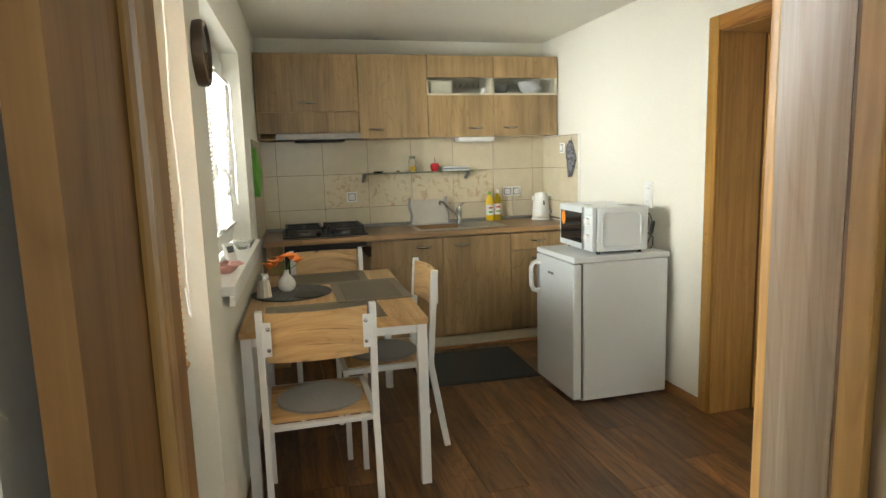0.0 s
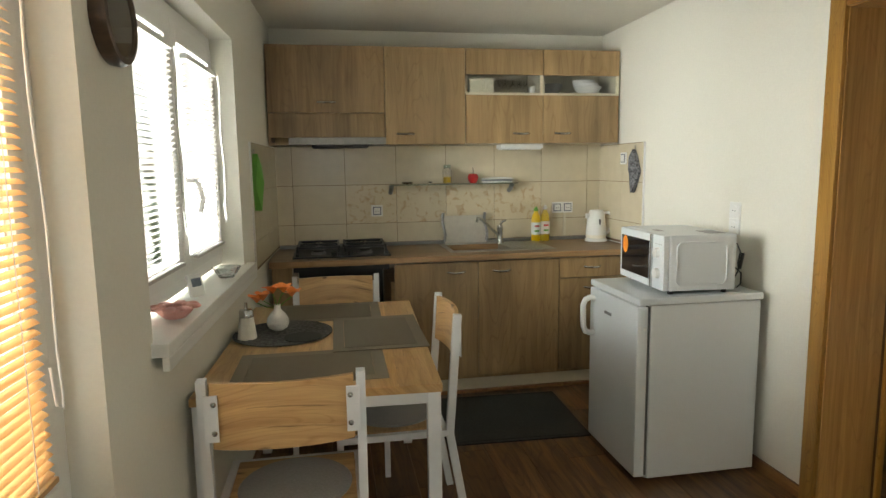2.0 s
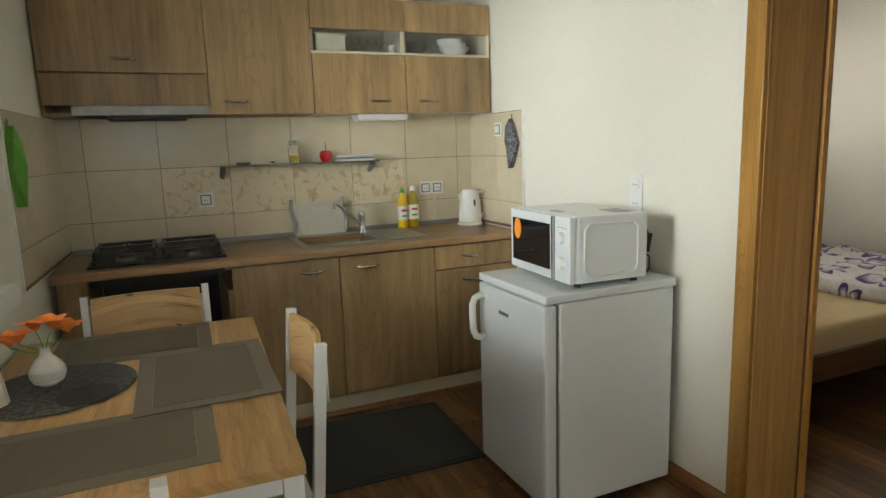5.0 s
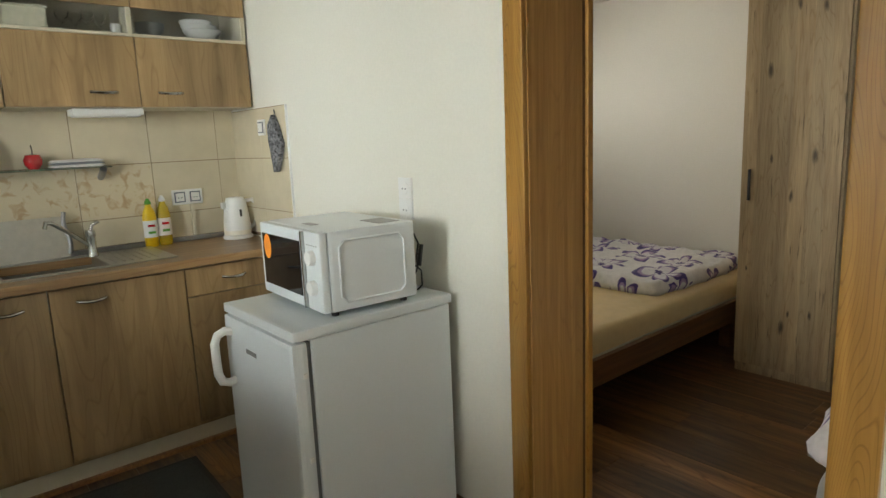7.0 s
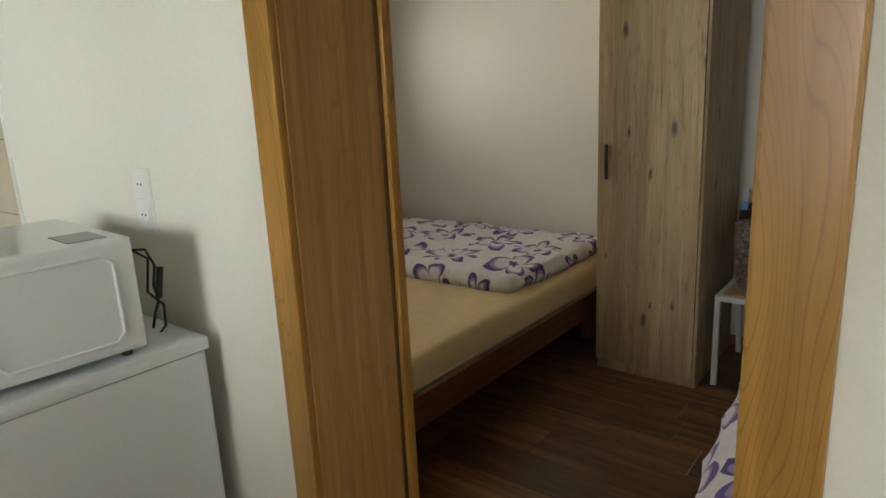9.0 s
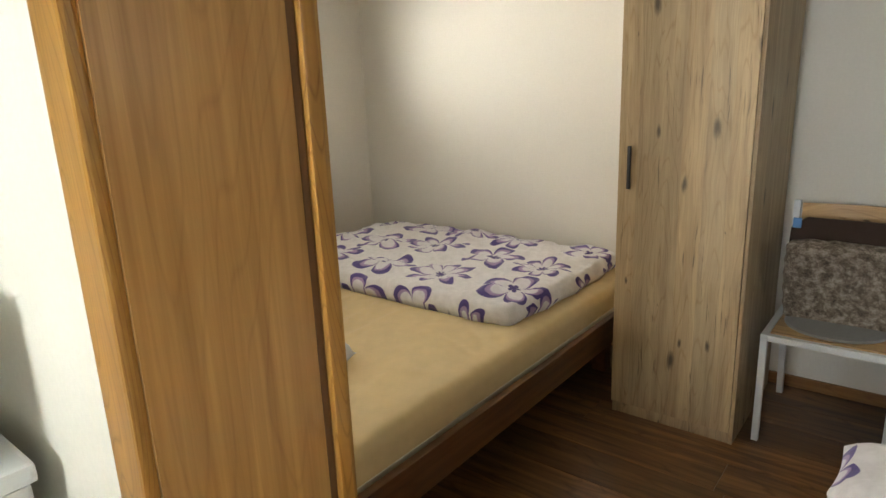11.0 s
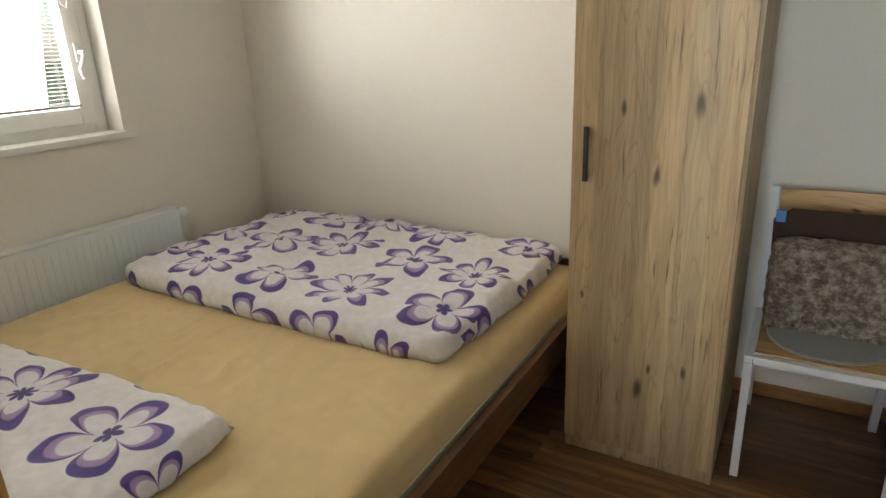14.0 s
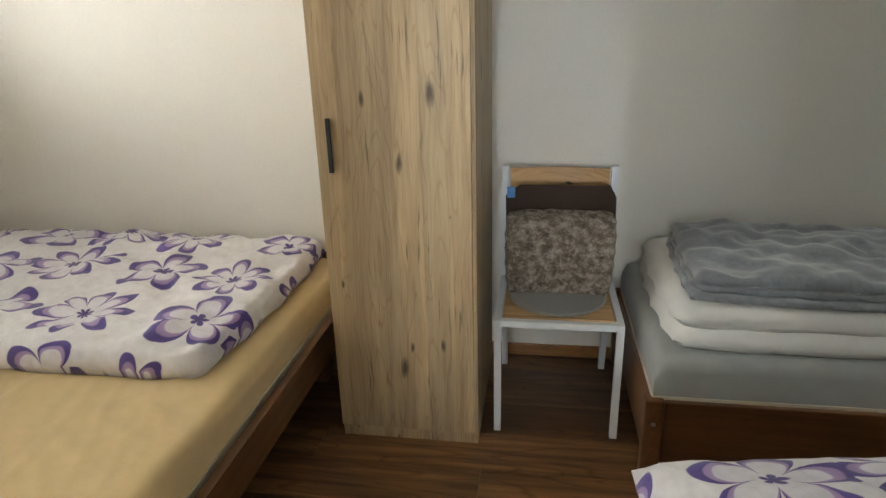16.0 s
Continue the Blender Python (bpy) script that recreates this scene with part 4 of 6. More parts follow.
ket = thing("kettle", (2.075, 4.70, 0.914), "white electric kettle on its base on the worktop", "kettle")
part("base", lathe(bmesh.new(), [(0.078, 0), (0.08, 0.008), (0.074, 0.02), (0.0001, 0.022)], 28), PLASTIC, ket, smooth=True)
part("ring", lathe(bmesh.new(), [(0.07, 0.022), (0.073, 0.034), (0.072, 0.046)], 28), SALT, ket, "cream translucent ring", smooth=True)
part("jug", lathe(bmesh.new(), [(0.071, 0.046), (0.072, 0.07), (0.064, 0.15), (0.058, 0.195), (0.052, 0.205), (0.0001, 0.208)], 28), PLASTIC, ket, smooth=True)
part("lid", lathe(bmesh.new(), [(0.052, 0.205), (0.047, 0.222), (0.0001, 0.228)], 24), PLASTIC, ket, smooth=True)
part("handle", tube(bmesh.new(), [(0.052, -0.01, 0.2), (0.085, -0.02, 0.205), (0.108, -0.022, 0.18), (0.11, -0.022, 0.12), (0.095, -0.02, 0.07), (0.068, -0.012, 0.05)], 0.011, 10), PLASTIC, ket, smooth=True)
part("water_window", boxes((-0.006, 0.006, -0.0665, -0.060, 0.09, 0.16), bevel=0.002), DARK, ket, "dark water gauge")
part("spout", boxes((-0.078, -0.045, -0.014, 0.014, 0.165, 0.2), bevel=0.006), PLASTIC, ket)

# upper units
UY0, UY1, UZ0, UZ1 = 4.565, 4.868, 1.608, 2.222


def wall_unit(x0, x1, label, fronts, niche=None, face=None):
    cx = (x0 + x1) / 2
    u = thing("wall_cabinet", (cx, 4.72, 0), label, "kitchen cabinet", "kitchen units")
    w = (x1 - x0) / 2 - 0.001
    yb, yf = 0.146, -0.135
    bm = boxes((-w, -w + 0.016, yf, yb, UZ0, UZ1), (w - 0.016, w, yf, yb, UZ0, UZ1), (-w + 0.016, w - 0.016, yf, yb, UZ0, UZ0 + 0.016),
               (-w + 0.016, w - 0.016, yf, yb, UZ1 - 0.016, UZ1), (-w + 0.016, w - 0.016, yb - 0.006, yb, UZ0 + 0.016, UZ1 - 0.016))
    part("body", bm, OAK if not niche else OAK_EDGE, u, "cabinet carcass")
    if niche:
        part("shelf", boxes((-w + 0.016, w - 0.016, yf, yb - 0.006, niche[0] - 0.014, niche[0])), OAK_EDGE, u, "cream shelf board")
        part("niche_frame", boxes((-w, w, yf - 0.018, yf, niche[0] - 0.012, niche[0]), (w - 0.02, w, yf - 0.018, yf, niche[0], niche[1])), OAK_EDGE, u, "cream shelf edge")
    for a, b, z0, z1, hx in fronts:
        f = part("door", boxes((a - cx + 0.002, b - cx - 0.002, yf - 0.02, yf - 0.001, z0, z1), bevel=0.0015), face or OAK, u, "oak laminate front")
        if hx is not None:
            bow_handle(f, hx - cx, yf - 0.02, z0 + 0.065)
    return u


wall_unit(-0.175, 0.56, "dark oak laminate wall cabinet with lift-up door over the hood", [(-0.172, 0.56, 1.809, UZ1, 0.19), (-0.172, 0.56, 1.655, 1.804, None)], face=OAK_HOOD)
wall_unit(0.56, 1.09, "oak laminate wall cabinet beside the hood", [(0.56, 1.088, 1.610, UZ1, 0.69)])
wall_unit(1.09, 1.622, "oak laminate wall cabinet with open glazed niche", [(1.09, 1.622, UZ0 + 0.002, 1.925, 1.47), (1.09, 1.622, 2.056, UZ1, None)], (1.94, 2.055))
wall_unit(1.622, 2.165, "oak laminate wall cabinet with open glazed niche beside the wall", [(1.622, 2.165, UZ0 + 0.002, 1.925, 1.76), (1.622, 2.165, 2.056, UZ1, None)], (1.94, 2.055))
for x0, x1 in ((1.108, 1.62), (1.624, 2.145)):
    g = thing("glass_flap", ((x0 + x1) / 2, 4.582, 1.998), "smoked glass flap across the cabinet niche", "glass panel")
    w = (x1 - x0) / 2
    gp = part("pane", boxes((-w, w, -0.002, 0.002, -0.057, 0.057)), SMOKE, g)
    gp.visible_shadow = False
HOODSTEEL = plain("hood_steel", (0.25, 0.24, 0.23), 0.42, 1.0, vary=0.1, relief=0.02)
hood = thing("cooker_hood", (0.25, 4.66, 1.608), "slim stainless steel extractor hood under the cabinet", "cooker hood")
part("front", boxes((-0.30, 0.31, -0.125, -0.10, 0.0, 0.045), bevel=0.004), HOODSTEEL, hood, "brushed steel front")
part("body", boxes((-0.30, 0.31, -0.10, 0.2, 0.0, 0.045)), GREYMETAL, hood)
part("filter", boxes((-0.16, 0.2, -0.09, 0.15, -0.016, 0.0), bevel=0.003), DARK, hood, "dark filter")
ul = thing("under_cabinet_lamp", (1.5, 4.67, 1.60), "white slim lamp under the wall cabinet, off", "lamp")
part("housing", boxes((-0.16, 0.14, -0.06, 0.06, -0.024, 0.006), bevel=0.006), PLASTIC, ul)
part("diffuser", boxes((-0.15, 0.13, -0.05, 0.05, -0.03, -0.024), bevel=0.003), PLASTIC, ul)

# things in the niches
tub = thing("storage_tub", (1.21, 4.68, 1.941), "cream square basket in the cabinet niche", "basket")
part("body", boxes((-0.085, 0.085, -0.07, 0.07, 0.0, 0.09), bevel=0.012), BASKET, tub)
part("rim", boxes((-0.09, 0.09, -0.075, 0.075, 0.088, 0.098), bevel=0.004), BASKET, tub)
for k, (x, y) in enumerate(((1.36, 4.66), (1.42, 4.70), (1.46, 4.65), (1.52, 4.69))):
    w = thing("glass", (x, y, 1.941), "clear stemmed glass in the cabinet niche", "glass", "glasses in the niche")
    part("bowl", lathe(bmesh.new(), [(0.025, 0.0), (0.024, 0.003), (0.004, 0.006), (0.004, 0.04), (0.02, 0.05), (0.027, 0.07), (0.025, 0.095), (0.024, 0.095), (0.0255, 0.07), (0.0001, 0.048)], 18), THINGLASS, w, smooth=True)
cup = thing("cup", (1.575, 4.66, 1.941), "small white cup in the cabinet niche", "cup")
part("body", lathe(bmesh.new(), [(0.02, 0), (0.024, 0.05), (0.022, 0.05), (0.018, 0.004), (0.0001, 0.004)], 18), CERAMIC, cup, smooth=True)
bmug = thing("bowl", (1.74, 4.72, 1.941), "dark grey bowl in the cabinet niche", "bowl")
part("body", lathe(bmesh.new(), [(0.03, 0), (0.065, 0.04), (0.07, 0.075), (0.067, 0.075), (0.0001, 0.01)], 22), GREYMETAL, bmug, smooth=True)
for k in range(3):
    bw = thing("bowl", (1.985 - 0.015 * k, 4.68, 1.941 + 0.022 * k), "white bowl in a stack of bowls in the cabinet niche", "bowl", "stacked bowls")
    part("body", lathe(bmesh.new(), [(0.04, 0.0), (0.07, 0.018), (0.095 - 0.008 * k, 0.05), (0.093 - 0.008 * k, 0.053), (0.062, 0.02), (0.0001, 0.008)], 26), CERAMIC, bw, smooth=True)

# glass wall shelf
gs = thing("glass_shelf", (1.05, 4.80, 1.335), "green-edged glass shelf on two grey brackets", "shelf")
sp = part("shelf_board", boxes((-0.45, 0.45, -0.065, 0.055, 0.0, 0.008), bevel=0.001), GREENGLASS, gs, "green-tinted glass shelf")
for x in (-0.44, 0.42):
    bm = bmesh.new()
    tube(bm, [(x, 0.065, -0.05), (x, 0.03, -0.035), (x, -0.02, -0.006)], 0.016, 12)
    part("bracket", bm, GREYMETAL, gs, "rounded grey metal bracket", smooth=True)
jar = thing("jar", (1.0, 4.78, 1.344), "clear glass jar of yellow spice on the glass shelf", "jar")
part("body", lathe(bmesh.new(), [(0.03, 0), (0.032, 0.09), (0.022, 0.105), (0.022, 0.11), (0.02, 0.11), (0.029, 0.09), (0.028, 0.004), (0.0001, 0.004)], 20), GLASS, jar, smooth=True)
part("contents", lathe(bmesh.new(), [(0.026, 0.005), (0.026, 0.045), (0.0001, 0.047)], 16), YELLOW, jar)
part("lid", lathe(bmesh.new(), [(0.026, 0.11), (0.026, 0.128), (0.0001, 0.13)], 18), GREENGLASS, jar, smooth=True)
ap = thing("apple", (1.185, 4.78, 1.344), "shiny red lacquered decorative apple on the glass shelf", "ornament")
part("fruit", lathe(bmesh.new(), [(0.012, 0.004), (0.022, 0.0), (0.036, 0.02), (0.039, 0.042), (0.030, 0.064), (0.014, 0.068), (0.004, 0.058), (0.0001, 0.056)], 24), RED, ap, smooth=True)
part("stalk", tube(bmesh.new(), [(0, 0, 0.055), (0.002, 0, 0.085), (-0.001, 0, 0.11)], 0.003, 6), CLOCKRIM, ap)
nap = thing("folded_cloth", (1.36, 4.785, 1.344), "striped folded cloth napkins on the glass shelf", "cloth")
for k in range(3):
    part("layer", pillow(0.24, 0.1, 0.014, 10, 0.3, 0.003, k, 0.012 * k), BLANKET if k == 1 else WHITECLOTH, nap, smooth="all")
for x, r in ((0.72, 0.04), (0.88, 0.014)):
    g = thing("glass_dish", (x, 4.78, 1.344), "small clear glass dish on the glass shelf", "dish")
    part("body", lathe(bmesh.new(), [(r * 0.8, 0), (r, 0.015), (r * 0.94, 0.015), (0.0001, 0.004)], 18), GLASS, g, smooth=True)


def wall_plate(at, turn, label, gangs=1, kind="socket", rows=1):
    """A switch or socket plate facing local -y."""
    s = thing(kind, at, label, "electrical outlet" if kind != "light_switch" else "switch", turn=turn)
    for g in range(gangs):
        dx = (g - (gangs - 1) / 2) * (0.081 if rows == 1 else 0)
        dz = -(g - (gangs - 1) / 2) * (0 if rows == 1 else 0.081)
        p = part("plate", boxes((dx - 0.04, dx + 0.04, -0.009, 0, dz - 0.04, dz + 0.04), bevel=0.003), PLASTIC, s, "white plastic plate")
        if kind == "socket_white":
            part("face", cyl(bmesh.new(), 0.024, 0.0, 0.003, (0, 0), 22, m=pose(dx, -0.009, dz, 90)), PLASTIC, p, smooth=True)
            for q in (-0.009, 0.009):
                part("hole", cyl(bmesh.new(), 0.003, 0.0, 0.001, (0, 0), 10, m=pose(dx + q, -0.0122, dz - 0.002, 90)), DARK, p)
        else:
            part("rim", boxes((dx - 0.028, dx + 0.028, -0.0115, -0.009, dz - 0.028, dz + 0.028)), SOCKETRIM, p, "dark blue inner rim")
            part("face", boxes((dx - 0.022, dx + 0.022, -0.014, -0.0115, dz - 0.022, dz + 0.022), bevel=0.001), PLASTIC, p)
            if kind == "socket":
                for q in (-0.008, 0.008):
                    part("hole", cyl(bmesh.new(), 0.003, 0.0, 0.001, (0, 0), 10, m=pose(dx + q, -0.0145, dz - 0.003, 90)), DARK, p)
    return s


wall_plate((0.512, 4.862, 1.161), 0, "white single socket with dark rim on the tiles")
wall_plate((1.876, 4.862, 1.152), 0, "white double switch and socket with dark rims on the tiles", 2)
wall_plate((XR - 0.009, 4.47, 1.50), -90, "white light switch on the tiled side wall", 1, "light_switch")
wall_plate((XR, 3.275, 1.185), -90, "white double wall socket above the microwave", 2, "socket_white", 2)
cc = thing("cable_trunking", (1.895, 4.86, 0.94), "white cable trunking from the socket down to the worktop", "cable cover")
part("channel", boxes((-0.01, 0.01, -0.012, 0.0, 0.0, 0.17), bevel=0.002), OAK_EDGE, cc)

# fridge: door faces -x
fr = thing("refrigerator", (1.848, 3.258, 0), "white undercounter refrigerator with its door closed", "refrigerator")
part("body", boxes((-0.265, 0.28, -0.26, 0.25, 0.02, 0.833), bevel=0.008), APPLIANCE, fr, "white enamelled cabinet")
part("top_panel", boxes((-0.325, 0.29, -0.265, 0.262, 0.835, 0.868), bevel=0.010), APPLIANCE, fr, "white plastic top panel")
dr = part("door", boxes((-0.33, -0.278, -0.262, 0.255, 0.03, 0.830), bevel=0.016), APPLIANCE, fr, "white door")
part("gasket", boxes((-0.279, -0.264, -0.252, 0.245, 0.035, 0.826)), GASKET, fr, "grey door gasket")
part("handle", tube(bmesh.new(), [(-0.325, 0.2, 0.775), (-0.352, 0.2, 0.782), (-0.378, 0.2, 0.772), (-0.39, 0.2, 0.745), (-0.39, 0.2, 0.69), (-0.388, 0.2, 0.635), (-0.376, 0.2, 0.605), (-0.35, 0.2, 0.595), (-0.325, 0.2, 0.602)], 0.015, 14), PLASTIC, dr, "white bow handle", smooth=True)
part("badge", boxes((-0.332, -0.3295, 0.0, 0.075, 0.728, 0.742)), GREYMETAL, dr, "small grey badge")
for z in (0.12, 0.45, 0.72):
    part("hinge_cap", boxes((-0.3, -0.288, -0.266, -0.260, z, z + 0.016), bevel=0.002), PLASTIC, dr)
for x in (-0.24, 0.2):
    for y in (-0.2, 0.2):
        part("foot", cyl(bmesh.new(), 0.016, 0, 0.022, (x, y), 14), PLASTIC, fr, "white round foot", smooth=True)

# microwave: faces -x, turned a little
mw = thing("microwave", (1.850, 3.258, 0.873), "white microwave oven on top of the refrigerator, closed", "microwave", turn=-3)
part("body", boxes((-0.155, 0.165, -0.235, 0.235, 0.012, 0.268), bevel=0.012), APPLIANCE, mw, "white painted case")
bm = bmesh.new()
tube(bm, [(-0.10, -0.236, 0.04), (0.10, -0.236, 0.04), (0.12, -0.236, 0.06), (0.12, -0.236, 0.215), (0.10, -0.236, 0.235), (-0.10, -0.236, 0.235), (-0.12, -0.236, 0.215), (-0.12, -0.236, 0.06), (-0.10, -0.236, 0.04)], 0.004, 8)
part("side_pressing", bm, APPLIANCE, mw, "pressed ridge on the side", smooth=True)
md = part("door", boxes((-0.185, -0.157, -0.115, 0.235, 0.014, 0.266), bevel=0.010), APPLIANCE, mw, "white door")
part("window", boxes((-0.188, -0.184, -0.095, 0.21, 0.05, 0.23), bevel=0.001), OVENGLASS, md, "dark glass window")
part("sticker", cyl(bmesh.new(), 0.034, 0, 0.001, (0, 0), 24, m=pose(-0.1885, 0.165, 0.185, 0, -90, 0) @ Matrix.Diagonal((1.3, 0.9, 1, 1))), STICKER, md, "orange sticker")
part("door_edge", boxes((-0.192, -0.155, -0.122, -0.112, 0.016, 0.264), bevel=0.003), CHROME, mw, "metallic door edge")
cp = part("control_panel", boxes((-0.183, -0.157, -0.233, -0.124, 0.014, 0.266), bevel=0.006), APPLIANCE, mw, "white control panel")
for z in (0.09, 0.185):
    part("dial", lathe(bmesh.new(), [(0.024, 0), (0.022, 0.018), (0.005, 0.020), (0.0001, 0.020)], 22, pose(-0.183, -0.178, z, 0, -90, 0)), PLASTIC, cp, smooth=True)
for k in range(5):
    part("dial_mark", boxes((-0.1838, -0.1828, -0.21 + k * 0.015, -0.203 + k * 0.015, 0.222, 0.225)), GREYMETAL, cp)
part("vent", boxes((0.05, 0.13, -0.2, -0.08, 0.268, 0.2695)), GREYMETAL, mw, "grey top vent")
part("top_mark", boxes((-0.12, -0.09, -0.05, 0.02, 0.268, 0.269)), GREYMETAL, mw)
for x in (-0.13, 0.13):
    for y in (-0.2, 0.2):
        part("foot", cyl(bmesh.new(), 0.012, -0.005, 0.013, (x, y), 12), DARK, mw)
cab = thing("power_cable", (2.06, 3.125, 0.862), "black power cable hanging behind the microwave", "cable")
part("cable", tube(bmesh.new(), [(-0.03, 0.03, 0.225), (0.02, 0.0, 0.22), (0.03, -0.015, 0.18), (0.02, -0.015, 0.13), (0.035, 0.0, 0.09), (0.03, 0.02, 0.05), (0.025, 0.03, 0.012)], 0.0035, 8), DARK, cab, smooth=True)
part("cable", tube(bmesh.new(), [(-0.02, 0.05, 0.24), (0.038, 0.03, 0.19), (0.02, 0.02, 0.11), (0.035, -0.02, 0.08), (0.028, -0.03, 0.03), (0.028, 0.0, 0.006)], 0.0035, 8), DARK, cab, smooth=True)
part("plug", tube(bmesh.new(), [(0.04, -0.02, 0.175), (0.032, -0.022, 0.14), (0.026, -0.02, 0.1)], 0.008, 8), DARK, cab, "black plug", smooth=True)

# rug
rug = thing("kitchen_rug", (1.16, 3.87, 0), "dark grey carpet mat with black rim before the units", "rug", turn=-2)
part("carpet", boxes((-0.37, 0.37, -0.31, 0.31, 0.0, 0.009), bevel=0.003), RUG, rug)
part("rim", boxes((-0.395, 0.395, -0.335, -0.31, 0, 0.006), (-0.395, 0.395, 0.31, 0.335, 0, 0.006), (-0.395, -0.37, -0.31, 0.31, 0, 0.006), (0.37, 0.395, -0.31, 0.31, 0, 0.006)), RUGEDGE, rug, "black rubber rim")


# ---- table and chairs ----
TABLE = pose(0.168, 3.06, 0, 0, 0, -2.29)
tb = thing("dining_table", None, "wild oak dining table with white steel frame beside the wall", "table", m=TABLE)
ttop = part("tabletop", boxes((-0.392, 0.392, -0.64, 0.64, 0.738, 0.765), bevel=0.003), WILD_TOP, tb, "wild oak laminate top")
for x in (-0.365, 0.365):
    for y in (-0.612, 0.612):
        part("leg", boxes((x - 0.022, x + 0.022, y - 0.022, y + 0.022, 0, 0.738), bevel=0.003), WHITE_METAL, tb, "white square leg")
for y in (-0.612, 0.612):
    part("apron", boxes((-0.342, 0.342, y - 0.02, y + 0.02, 0.70, 0.737), bevel=0.002), WHITE_METAL, tb)
for x in (-0.365, 0.365):
    part("apron", boxes((x - 0.02, x + 0.02, -0.589, 0.589, 0.70, 0.737), bevel=0.002), WHITE_METAL, tb)


def on_table(x, y, z=0.7655, turn=0.0):
    return TABLE @ pose(x, y, z, 0, 0, turn)


def placemat(x, y, w, d, turn, z=0.7655):
    p = thing("placemat", None, "brown woven placemat with paler rim on the table", "placemat", "placemats", m=on_table(x, y, z, turn))
    part("weave", boxes((-w / 2 + 0.045, w / 2 - 0.045, -d / 2 + 0.045, d / 2 - 0.045, 0, 0.0028)), MATW, p)
    part("rim", boxes((-w / 2, w / 2, -d / 2, -d / 2 + 0.044, 0, 0.0024), (-w / 2, w / 2, d / 2 - 0.044, d / 2, 0, 0.0024), (-w / 2, -w / 2 + 0.044, -d / 2 + 0.044, d / 2 - 0.044, 0, 0.0024), (w / 2 - 0.044, w / 2, -d / 2 + 0.044, d / 2 - 0.044, 0, 0.0024)), MATE, p, "paler woven rim")


placemat(-0.04, -0.385, 0.52, 0.36, 2)
placemat(0.205, 0.03, 0.37, 0.53, 2, 0.7690)
placemat(-0.02, 0.45, 0.50, 0.36, 1)
rd = thing("round_mat", None, "round dark felt table mat", "table mat", m=on_table(-0.19, 0.08, 0.7692))
part("felt", cyl(bmesh.new(), 0.205, 0, 0.004, (0, 0), 48), DARKFELT, rd)
cs = thing("coaster", None, "round black coaster on the felt mat", "coaster", m=on_table(-0.10, -0.02, 0.7734))
part("disc", cyl(bmesh.new(), 0.075, 0, 0.004, (0, 0), 36), RUGEDGE, cs)
vs = thing("vase", None, "small white ribbed vase with orange flowers", "vase", m=on_table(-0.215, 0.12, 0.7734))
bm = bmesh.new()
lathe(bm, [(0.022, 0), (0.036, 0.012), (0.045, 0.035), (0.043, 0.055), (0.03, 0.075), (0.016, 0.09), (0.013, 0.105), (0.016, 0.112), (0.011, 0.11), (0.009, 0.09), (0.0001, 0.06)], 28)
part("body", bm, CERAMIC, vs, smooth=True)
for k in range(7):
    part("groove", lathe(bmesh.new(), [(0.034 + 0.0125 * math.sin((k + 1) / 8 * math.pi), 0.012 + 0.008 * k), (0.0355 + 0.0125 * math.sin((k + 1) / 8 * math.pi), 0.014 + 0.008 * k), (0.034 + 0.0125 * math.sin((k + 1) / 8 * math.pi), 0.016 + 0.008 * k)], 24), CERAMIC, vs, smooth=True)
rnd = random.Random(5)
for k, (fx, fy, fz) in enumerate(((-0.055, -0.02, 0.135), (-0.02, 0.02, 0.155), (0.03, -0.01, 0.165), (0.06, 0.02, 0.14), (-0.085, 0.01, 0.12))):
    part("stem", tube(bmesh.new(), [(0, 0, 0.095), (fx * 0.5, fy * 0.5, fz - 0.02), (fx, fy, fz)], 0.002, 6), GREEN, vs)
    for q in range(5):
        bm = bmesh.new()
        a = q * 1.257 + k
        t1 = 0.5 + 0.5 * rnd.random()
        M = pose(fx, fy, fz, 0, 0, math.degrees(a)) @ pose(0, 0, 0, 0, -20 - 35 * t1, 0)
        rows = []
        for u, w, h in ((0.0, 0.004, 0), (0.016, 0.015, 0.003), (0.036, 0.019, 0.001), (0.054, 0.008, -0.012)):
            rows.append([bm.verts.new(M @ Vector((u, sgn * w, h + (0.003 if sgn else 0)))) for sgn in (-1, 0, 1)])
        for a1, b1 in zip(rows, rows[1:]):
            for i in range(2):
                bm.faces.new((a1[i], a1[i + 1], b1[i + 1], b1[i]))
        part("petal", bm, ORANGE, vs, "orange petal", smooth="all")
sh = thing("sugar_shaker", None, "fluted glass sugar shaker with steel lid on the mat", "shaker", m=on_table(-0.325, 0.01, 0.7734))
bm = bmesh.new()
for r0, r1, z0, z1 in ((0.036, 0.026, 0.0, 0.09),):
    n = 20
    ra = [bm.verts.new(((r0 + 0.003 * (i % 2)) * math.cos(i * 2 * math.pi / n), (r0 + 0.003 * (i % 2)) * math.sin(i * 2 * math.pi / n), z0)) for i in range(n)]
    rb = [bm.verts.new(((r1 + 0.002 * (i % 2)) * math.cos(i * 2 * math.pi / n), (r1 + 0.002 * (i % 2)) * math.sin(i * 2 * math.pi / n), z1)) for i in range(n)]
    for i in range(n):
        bm.faces.new((ra[i], ra[(i + 1) % n], rb[(i + 1) % n], rb[i]))
    bm.faces.new(ra[::-1])
    bm.faces.new(rb)
part("glass_body", bm, SALT, sh, "fluted body full of sugar")
part("lid", lathe(bmesh.new(), [(0.029, 0.09), (0.029, 0.112), (0.024, 0.12), (0.006, 0.124), (0.006, 0.15), (0.004, 0.15), (0.0001, 0.145)], 20), CHROME, sh, "steel screw lid with spout", smooth=True)


